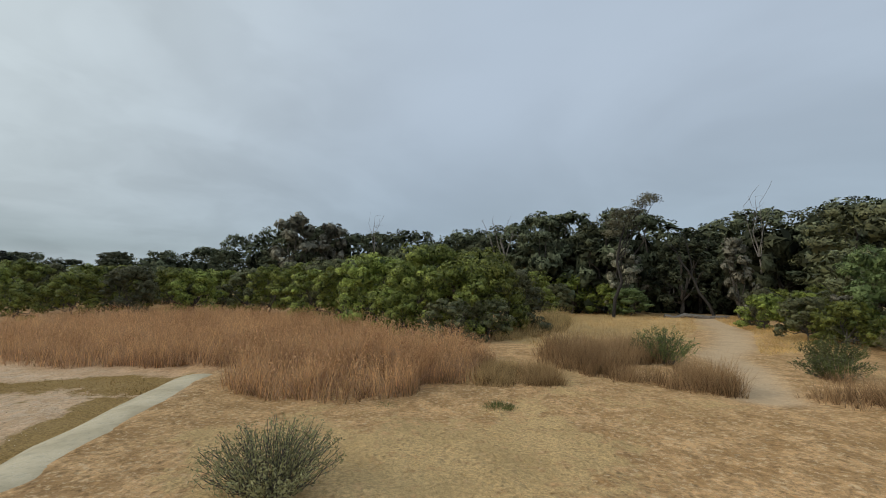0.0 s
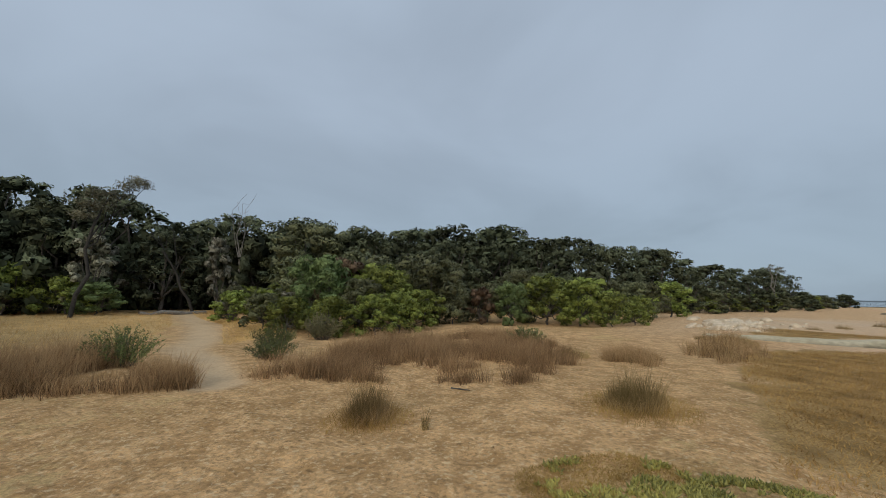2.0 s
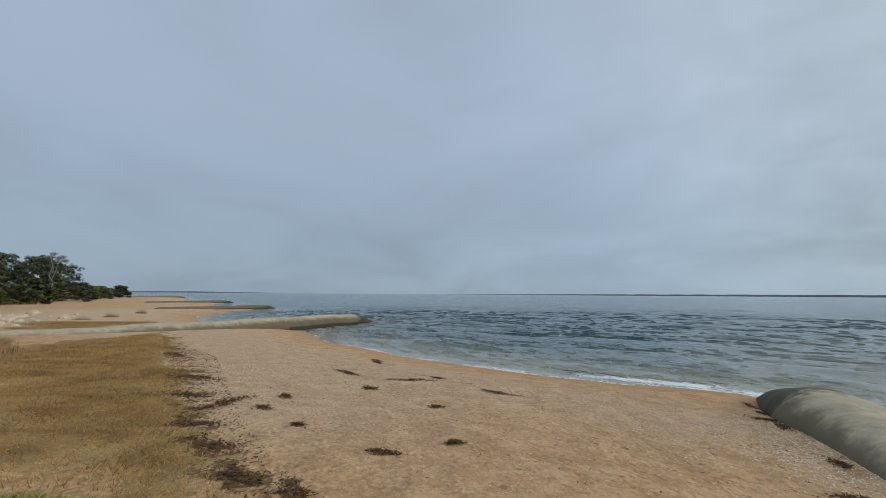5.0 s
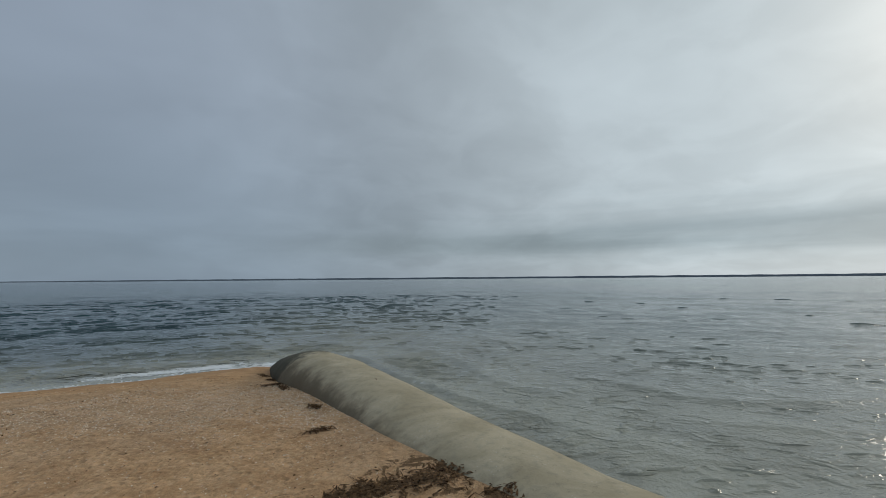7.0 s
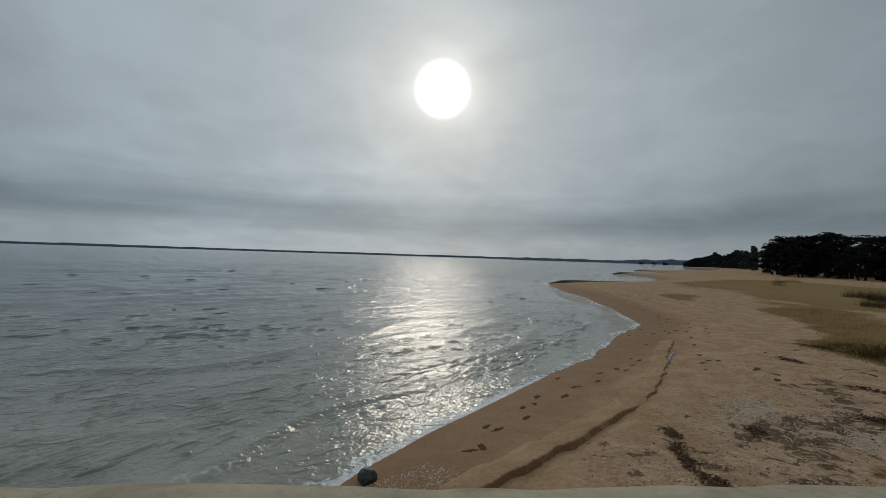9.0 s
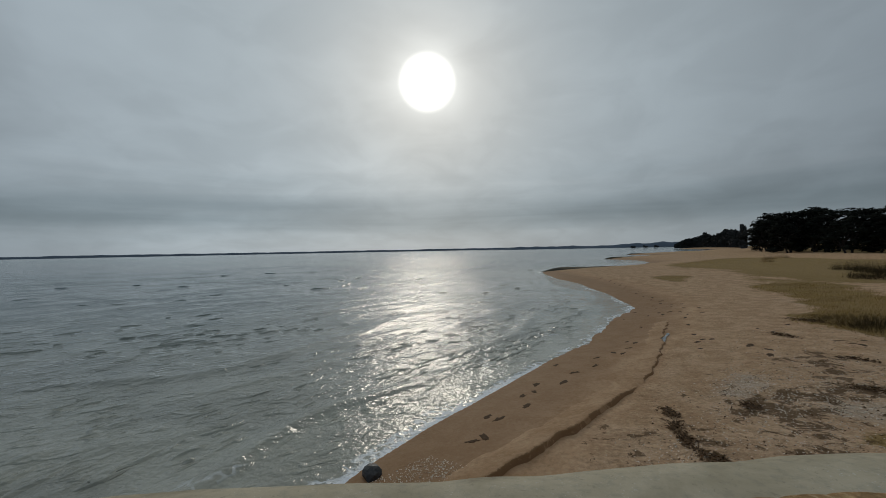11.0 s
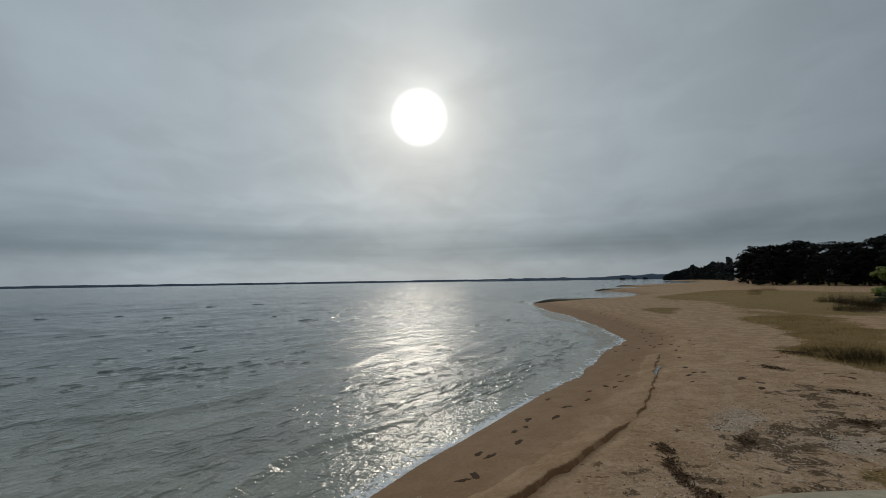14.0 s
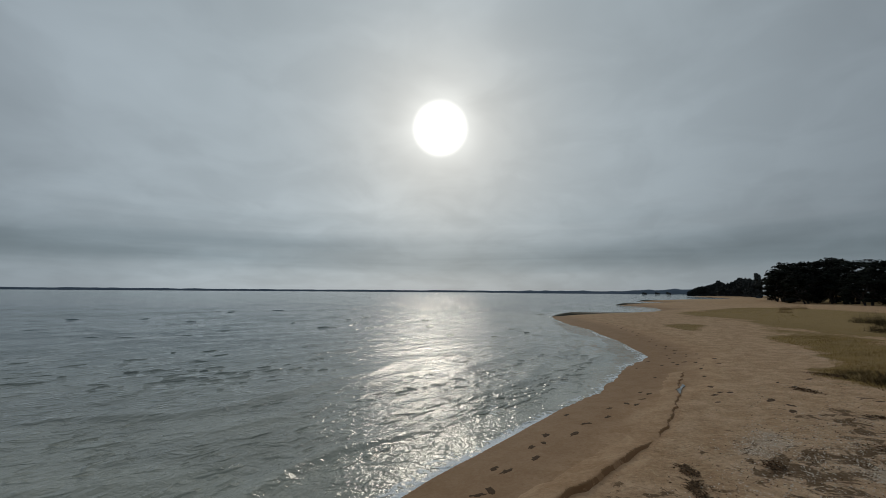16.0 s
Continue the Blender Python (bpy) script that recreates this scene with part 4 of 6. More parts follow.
def make_plant(name, label, category, group, height, spread, foot, blobs, per, size, leaf, seed, lean=(0, 0), bark=None, narrow=0.5, top_heavy=1.0, flat=0.75):
    """A tree or bush: trunk with limbs, and a crown of boughs, each of many leaf clumps with gaps between them."""
    r = np.random.default_rng(seed)
    ob = thing(name, label, category, 0, 0, 0, group)
    mains = []
    lobes = max(9, blobs // 7)
    for i in range(lobes):
        a = i * 2.4 + r.random()
        t = ((i + 0.5) / lobes) ** (0.75 / top_heavy)
        q = spread * (0.24 + 0.14 * r.random())
        prof = math.sin(math.pi * min(0.97, (0.34 if foot < 0.3 else 0.2) + (0.6 if foot < 0.3 else 0.72) * t)) ** 0.65
        d = max(0.0, spread * prof - q * 0.6) * (0.55 + 0.45 * math.sqrt(r.random()))
        z = max(q * 0.35, min(foot + (height - foot) * t, height - q * flat))
        mains.append((math.cos(a) * d + lean[0] * t, math.sin(a) * d + lean[1] * t, z, q))
    mains = np.array(mains)
    which = np.arange(blobs) % lobes
    u = r.normal(size=(blobs, 3))
    u[:, 2] = np.abs(u[:, 2]) * 0.9 - (0.4 if foot < 0.3 else 0.15)
    u /= np.linalg.norm(u, axis=1)[:, None]
    q = mains[which, 3]
    rad = q * (0.30 + 0.2 * r.random(blobs))
    cs = mains[which, :3] + u * (q - rad * 0.45)[:, None] * (1, 1, flat)
    cs[:, 2] = np.maximum(cs[:, 2], rad * 0.4)
    tint = r.random(blobs)
    n = blobs * per
    k = r.integers(0, blobs, n)
    dirs = r.normal(size=(n, 3)) + 0.5 * u[k]
    dirs[:, 2] += 0.45
    dirs /= np.linalg.norm(dirs, axis=1)[:, None]
    pos = cs[k] + dirs * (rad[k] * (0.6 + 0.42 * r.random(n) ** 0.7))[:, None] * (1, 1, flat)
    face = dirs + 0.55 * u[k] + (0, 0, 0.15)
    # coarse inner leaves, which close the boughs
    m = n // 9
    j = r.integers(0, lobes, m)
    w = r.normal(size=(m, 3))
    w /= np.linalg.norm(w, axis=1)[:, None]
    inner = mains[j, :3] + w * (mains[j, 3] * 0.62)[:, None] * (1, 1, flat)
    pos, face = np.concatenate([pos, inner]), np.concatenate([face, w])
    # inner leaves take the darkest tint, so the gaps' shade is partly colour
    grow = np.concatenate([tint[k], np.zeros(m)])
    big = np.concatenate([np.ones(n), np.full(m, 2.6)])
    pos[:, 2] = np.maximum(pos[:, 2], 0.03)
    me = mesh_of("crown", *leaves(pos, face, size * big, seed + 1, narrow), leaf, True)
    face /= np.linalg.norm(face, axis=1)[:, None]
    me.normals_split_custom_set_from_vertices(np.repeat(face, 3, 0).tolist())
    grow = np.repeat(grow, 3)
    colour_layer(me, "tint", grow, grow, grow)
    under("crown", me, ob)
    wood = []
    fork = (lean[0] * 0.3, lean[1] * 0.3, max(foot * 0.7, height * 0.18))
    tr = max(0.03, height * 0.018)
    wood.append(limb(wander((0, 0, -0.15), fork, 4, r, height * 0.012), tr * 1.25, tr))
    for i in range(min(lobes, 9)):
        wood.append(limb(wander(fork, tuple(mains[(i * 3) % lobes, :3]), 4, r, spread * 0.06), tr * 0.75, tr * 0.18, 5))
    under("trunk", mesh_of("trunk", *join(wood), bark or M_BARK, True), ob)
    return ob


def put(ob, x, y, rz, sx, sz, sink=0.05):
    return Matrix.Translation((x, y, gz(x, y) - sink)) @ pose(0, 0, 0, 0, 0, rz) @ Matrix.Diagonal((sx, sx, sz, 1))


class Stock:
    """Plants of a kind: the first use places the original, later ones place copies."""

    def __init__(self, makers):
        self.made, self.used = makers, set()

    def plant(self, i, x, y, rz, sx, sz):
        ob = self.made[i % len(self.made)]
        m = put(ob, x, y, rz, sx, sz)
        if id(ob) in self.used:
            return copy_thing(ob, m)
        self.used.add(id(ob))
        STOCKED.append((ob, m))
        return ob


STOCKED = []
FOREST = "coastal wood behind the dunes"
trees = Stock([make_plant("banksia_tree", "dark green coastal banksia tree in a dense wood", "tree", FOREST, 10, 3.5 + 0.4 * (i % 3), 0.8 + 0.5 * (i % 2), 112, 25, 0.165, M_DARKLEAF, 100 + i, (0.5 * (i % 3 - 1), 0.3), top_heavy=1.25) for i in range(6)])
bushes = Stock([make_plant("wattle_bush", "rounded mid-green coastal wattle bush", "bush", "green bushes before the wood", 3.2, 1.9, 0.1, 120, 78, 0.05, M_GREENLEAF, 200 + i) for i in range(4)])
olives = Stock([make_plant("tea_tree_bush", "dull olive-green tea-tree bush", "bush", "green bushes before the wood", 3.2, 1.9, 0.1, 120, 74, 0.05, M_OLIVELEAF, 230 + i) for i in range(3)])
rust = Stock([make_plant("rusty_bush", "rusty brown half-dry bush among green ones", "bush", "green bushes before the wood", 3.0, 1.7, 0.1, 70, 70, 0.07, M_RUSTLEAF, 265)])
brights = Stock([make_plant("bright_bush", "bright fresh-green rounded bush", "bush", "green bushes before the wood", 3.0, 1.7, 0.1, 120, 90, 0.048, M_BRIGHTLEAF, 260)])
silvers = Stock([make_plant("silver_banksia", "dark banksia shrub flecked with pale silver leaves", "bush", FOREST, 5.0, 1.6, 0.2, 100, 34, 0.10, M_SILVERLEAF, 270)])
broad = Stock([make_plant("broad_tea_tree", "broad olive-green tea-tree with layered boughs", "tree", FOREST, 7.5, 4.2, 0.5, 190, 54, 0.12, M_OLIVELEAF, 275, flat=0.5)])

# west wood trees, leaves and bark coloured dark because they stand backlit
backlit_trees = Stock([make_plant("cypress_tree", "dense coastal tree, its backlit darkness put into the leaf colour", "tree", FOREST, 10, 3.9, 0.2, 112, 34, 0.17, M_BACKLITLEAF, 290 + i, (0.4 * i, 0.2), M_DARKBARK) for i in range(3)])

scrub = Stock([make_plant("scrub_bush", "dark scrubby bush in the shade of the wood", "bush", FOREST, 3.2, 1.9, 0.1, 56, 30, 0.155, M_DARKLEAF, 280 + i) for i in range(3)])

SKYLINE = [(62, 1.8), (60, 3.4), (57, 3.8), (52, 3.4), (47, 4.4), (43, 3.3), (38.5, 4.2), (31.7, 5.1), (27.7, 5.7), (24.6, 8.0), (18.6, 9.3), (15.4, 9.2), (11.2, 8.2), (2, 9.0), (-3.5, 8.7), (-9.3, 10.1), (-15, 11.1),
           (-19.3, 11.3), (-23, 11.0), (-29.6, 8.7), (-34, 8.6), (-36, 10.0), (-39, 10.4), (-47, 9.6), (-53, 9.2), (-60.7, 9.3), (-64, 10.0), (-68, 9.9), (-72, 9.5), (-77, 8.3), (-82, 7.7), (-87, 7.2), (-91, 6.1), (-95, 4.6), (-98, 4.1), (-101.5, 3.6), (-103, 1.3), (-105, 0.9)]
EDGE = [(62, 118), (56, 100), (50, 78), (40, 60), (25, 52), (10, 46), (0, 42), (-10, 40), (-20, 39), (-28, 43), (-33, 46), (-38, 37), (-50, 37), (-60, 39), (-70, 45), (-80, 55), (-88, 72), (-95, 98), (-101, 135), (-105, 190)]


def table(rows, a):
    xs, ys = zip(*sorted(rows))
    return float(np.interp(a, xs, ys))


def build_forest():
    r = np.random.default_rng(11)
    n = 0
    for row, (far, low, gap) in enumerate(((1.0, 0.80, 5.2), (1.13, 0.95, 5.2), (1.28, 1.0, 10.5))):
        a = 62.0
        while a > -105:
            d = table(EDGE, a) * far * (1 + 0.05 * r.normal())
            a -= math.degrees(gap / d) * (0.8 + 0.4 * r.random()) * (0.72 if a > 46 else 1.0)
            if row == 0 and -35.5 < a < -29.5:
                continue
            h = (d * math.tan(radians(table(SKYLINE, a) * low * (1 + 0.02 * r.normal()))) + 1.5)
            h = max(h, 3.0)
            x, y = -math.sin(radians(a)) * d, math.cos(radians(a)) * d
            if from_shore(np.array([x]), np.array([y]))[0] < 6:
                continue
            wide = 0.95 * max(0.7, min(1.2, h / 9)) * (1.0 + 0.25 * r.random()) * (1.2 if a > 46 else 1.0)
            if row == 2 and n % 2:
                scrub.plant(int(r.integers(0, 3)), x * 1.06, y * 1.06, r.random() * 360, 2.0, 1.6)
            if row < 2 and not (-36 < a < -29 and row == 0):
                ux, uy = x * 0.985 + r.normal() * 1.2, y * 0.985 + r.normal() * 1.2
                fill = max(0.9, (d * math.tan(radians(table(SKYLINE, a) * (0.66 if a > -50 else 0.45))) + 1.5) / 3.2)
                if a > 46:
                    backlit_trees.plant(int(r.integers(0, 3)), ux, uy, r.random() * 360, 0.8, fill * 0.3)
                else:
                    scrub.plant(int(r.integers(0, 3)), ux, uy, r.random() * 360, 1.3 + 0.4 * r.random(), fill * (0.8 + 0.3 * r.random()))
            (backlit_trees if a > 46 else trees).plant(int(r.integers(0, 6)), x, y, r.random() * 360, wide, h / 10)
            n += 1


build_forest()


def close_hollow():
    """Dense scrub behind the shaded opening in the wood, so that no light comes through."""
    r = np.random.default_rng(19)
    for a in list(np.arange(-39.0, -24.0, 1.3)) + list(np.arange(-22.0, 4.0, 2.6)):
        for far in (1.12, 1.3):
            d = table(EDGE, a) * far
            scrub.plant(int(r.integers(0, 3)), -math.sin(radians(a)) * d, math.cos(radians(a)) * d, r.random() * 360, 1.7, 1.9 + 0.5 * r.random())


close_hollow()


def close_back():
    """Tall scrub deep in the wood, behind the crowns."""
    r = np.random.default_rng(23)
    for a in np.arange(-77.0, -40.0, 2.1):
        d = table(EDGE, a) * 1.24
        tall = max(2.0, (d * math.tan(radians(table(SKYLINE, a) * 0.82)) + 1.2) / 3.2)
        scrub.plant(int(r.integers(0, 3)), -math.sin(radians(a)) * d, math.cos(radians(a)) * d, r.random() * 360, 1.9, tall)


close_back()


def build_bushes():
    r = np.random.default_rng(12)
    spots = [
        # big clump beside the reeds
        (-3.2, 21.0, 3.2, 0), (-1.2, 17.6, 2.7, 1), (0.6, 16.5, 2.6, 2), (2.0, 17.4, 2.7, 3), (3.2, 20.0, 2.6, 4), (-0.5, 20.6, 3.7, 0), (1.6, 20.8, 3.5, 3), (-5.6, 23.6, 2.8, 2), (0.2, 15.2, 1.4, 5), (-1.6, 16.4, 1.6, 2), (1.7, 16.0, 1.4, 4), (-7.6, 25.6, 2.8, 1),
        # behind the reeds
        (-7.2, 28, 3.6, 4), (-10, 31, 3.6, 0), (-13.4, 33, 3.4, 2), (-17, 37, 3.4, 5), (-20, 38.6, 3.4, 1), (-24, 38, 3.5, 0), (-27.6, 33, 3.4, 2), (-24, 27.6, 2.7, 3), (-31, 31, 3.6, 1), (-34, 36, 3.6, 4), (-22.4, 30.4, 3.2, 4), (-25.6, 33.6, 3.4, 1), (-19.6, 33.4, 3.2, 0),
        (-23.6, 23.6, 2.0, 2), (-28.6, 26, 3.0, 3), (-12.6, 36, 3.8, 4), (-6.0, 32.5, 4.2, 0), (-2.6, 28.5, 4.0, 5),
        # east of the sand trail
        (14.2, 16.8, 1.6, 4), (13.8, 14.8, 1.5, 2), (14.4, 12.8, 1.6, 0), (15.8, 11.5, 1.7, 1), (17.2, 11.1, 1.8, 2), (19.2, 11.8, 1.9, 3), (21.2, 12.1, 1.9, 0), (23.6, 11.4, 1.5, 4), (16.8, 13.2, 2.3, 5),
        (18.8, 13.2, 3.0, 1), (20.6, 15.0, 3.2, 0), (23.2, 13.0, 3.8, 5), (22.0, 16.6, 4.0, 4), (26.0, 13.6, 3.6, 5), (31.0, 9.4, 3.5, 4), (29.4, 7.0, 3.1, 2), (29.6, 4.8, 2.8, 3), (28.8, 2.8, 2.0, 0), (33.0, 5.0, 3.1, 1),
        (36, 4.6, 3.2, 5), (39, 2.2, 3.0, 4), (31.5, 1.6, 1.5, 2), (34.5, 1.4, 1.9, 1), (43, 1.0, 3.0, 5), (48, -1.0, 3.2, 0), (27.4, 10.6, 2.4, 4), (18.2, 18.6, 3.4, 5),
        (14.9, 17.2, 1.5, 1), (15.0, 15.8, 1.4, 2), (15.2, 13.9, 1.3, 0), (15.6, 20.8, 1.6, 3), (17.0, 22.6, 1.9, 5), (16.4, 19.4, 1.7, 2),
        # before the dark opening
        (11.6, 38.0, 3.2, 2), (9.2, 34.6, 2.4, 4), (13.8, 35.2, 2.4, 3), (6.4, 31.0, 3.0, 1), (4.6, 27.0, 2.4, 5), (22.6, 29.0, 2.0, 1), (24.6, 27.0, 2.4, 4), (20.5, 23.0, 2.2, 0), (22.5, 21.0, 2.8, 5), (18.0, 21.0, 1.8, 4)]
    for i, (x, y, h, kind) in enumerate(spots):
        stock, k = (bushes, kind) if kind < 4 else (olives, kind - 4 + i % 2)
        stock.plant(k, x, y, r.random() * 360, h / 2.9 * (0.95 + 0.2 * r.random()), h / 2.85)
    for a in np.arange(-86, -105.5, -0.9):
        d = table(EDGE, a) * (0.86 + 0.05 * r.random())
        x, y = -math.sin(radians(a)) * d, math.cos(radians(a)) * d
        (olives if r.random() < 0.6 else bushes).plant(int(r.integers(0, 3)), x, y, r.random() * 360, 1.3 + 0.5 * r.random(), 0.8 + 0.5 * r.random())
    rust.plant(0, 19.2, 16.0, 60, 1.1, 1.28)
    rust.plant(0, 25.6, 10.4, 200, 0.6, 0.8)
    rust.plant(0, 0.9, 18.4, 10, 0.7, 0.95)
    silvers.plant(0, 14.6, 34.5, 20, 1.0, 1.1)
    silvers.plant(0, 16.6, 37.0, 130, 0.9, 1.0)
    silvers.plant(0, 20.6, 29.6, 250, 0.8, 1.15)
    silvers.plant(0, -16.8, 47.0, 75, 2.0, 2.1)
    silvers.plant(0, -12.9, 48.6, 205, 1.7, 1.95)
    silvers.plant(0, 15.4, 16.5, 310, 0.5, 0.36)
    scrub.plant(1, -25.4, 22.0, 40, 0.7, 0.36)
    broad.plant(0, 26.5, 26.0, 40, 1.0, 1.0)
    broad.plant(0, 30.5, 24.0, 170, 0.85, 0.95)
    brights.plant(0, 16.3, 15.2, 20, 1.1, 1.22)
    brights.plant(0, 27.0, 8.8, 140, 0.8, 0.95)
    brights.plant(0, 14.6, 33.0, 80, 1.0, 0.72)


build_bushes()
for ob, m in STOCKED:
    ob.matrix_basis = m


def scatter(poly, n, seed, near=0.0):
    """Random places within an outline; near > 0 packs them towards the camera's beach."""
    r = np.random.default_rng(seed)
    px, py = zip(*poly)
    out = []
    got = 0
    while got < n:
        x, y = r.uniform(min(px), max(px), 4 * n), r.uniform(min(py), max(py), 4 * n)
        ok = inside(poly, x, y)
        if near:
            ok &= r.random(4 * n) < np.minimum(1, (near / np.hypot(x, y)) ** 1.6)
        out.append(np.stack([x[ok], y[ok]], 1))
        got += int(ok.sum())
    p = np.concatenate(out)[:n]
    return np.column_stack([p, ground_z(p[:, 0], p[:, 1]) - 0.01])


def stuff(name, label, category, parts, mat):
    v, f = join(parts)
    return tagged(new(name, mesh_of(name, v, f, mat)), label, category, kind="stuff")


REEDS = [(-3.2, 7.6), (-2.5, 7.45), (-1.6, 7.4), (-0.3, 7.9), (0.4, 8.6), (0.85, 9.8), (1.2, 12), (0, 13.8), (-1.9, 15.5), (-3.9, 19.8), (-7, 23.6), (-12.5, 30.5), (-18, 35), (-23, 35), (-21, 25), (-21.5, 21), (-17, 16), (-11.4, 11.3), (-9.2, 11.3), (-7.4, 10.9), (-6.2, 10.9), (-4.6, 10.5), (-3.7, 8.7)]


def build_reeds():
    p = scatter(REEDS, 20000, 21, 11.0)
    p[:, :2] += 0.45 * np.stack([vnoise(p[:, 0], p[:, 1], 1.1), vnoise(p[:, 0] + 9, p[:, 1], 1.1)], 1)
    patch = (0.86 + 0.2 * vnoise(p[:, 0], p[:, 1], 0.5) + 0.22 * vnoise(p[:, 0], p[:, 1], 1.7) + 0.1 * vnoise(p[:, 0], p[:, 1] + 6, 3.9)) * np.clip(1.15 - (p[:, 0] + 0.5) * 0.25, 0.55, 1.0)
    stems = blades(p, 0.9 * patch, 0.0105, 0.4, 22, 0.8, 3)
    low = blades(p + np.random.default_rng(23).normal(size=p.shape) * (0.05, 0.05, 0), 0.62 * patch, 0.012, 1.0, 24, 0.5, 2)
    third = blades(p[::2] + (0.03, 0.02, 0), 0.80 * patch[::2], 0.011, 0.9, 25, 0.8, 2)
    # feathery heads on the tallest stalks
    k = 4 * 2
    top = stems[0].reshape(-1, k, 3)[:, -1, :][::2]
    r = np.random.default_rng(26)
    c = np.repeat(top, 3, 0) + r.normal(size=(len(top) * 3, 3)) * (0.02, 0.02, 0.06)
    heads = leaves(c, r.normal(size=c.shape) * (1, 1, 0.1), 0.032, 27, 0.3)
    stuff("reed_bed", "tall dry orange-brown reed bed", "reeds", [stems], M_REED)
    stuff("reed_leaves", "dry tangled reed leaves at the foot of the reed bed", "reeds", [low, third], M_REEDLEAF)
    # short stalks whose dark colour gives the shade inside the reeds
    stuff("reed_stalks", "old stalks low in the reed bed, coloured dark for the shade there", "reeds", [blades(p[::2] + (0.04, -0.03, 0), 0.5 * patch[::2], 0.013, 0.5, 28, 0.5, 1)], M_STEMSHADE)
    stuff("reed_heads", "feathery dry seed heads on the reeds", "reeds", [heads], M_REED)


build_reeds()

GRASS_A = [(2.4, 10.6), (3.1, 9.6), (3.7, 9.0), (4.4, 8.5), (5.3, 7.9), (5.75, 8.5), (6.1, 9.6), (6.3, 11.4), (5.4, 12.6), (3.6, 12.8), (2.6, 12)]
GRASS_B = [(6.5, 8.2), (6.3, 7.3), (6.6, 6.3), (7.2, 5.3), (7.9, 4.0), (8.4, 2.7), (9.6, 1.9), (14.9, 2.6), (18.8, 5.9), (18.9, 7.4), (13.8, 8.0), (10.2, 9.2), (8.0, 9.6), (7.0, 9.4)]
GRASS_C = [(0.6, 8.6), (1.3, 8.4), (1.7, 10.1), (0.9, 10.6)]
GRASS_D = [(1.65, 8.6), (2.3, 8.5), (2.4, 9.9), (1.9, 10.0)]
GRASS_E = [(1.7, 15.4), (3.8, 16.4), (6.2, 21), (8, 27), (5, 25), (2.5, 18.5)]
GRASS_F = [(15, -1.5), (17.5, -0.4), (21, -1.8), (24, -2.5), (22, -3.4), (17.5, -3.0)]
GRASS_G = [(12.5, 0.2), (15.8, 0.2), (15.6, 1.6), (13.0, 1.6)]


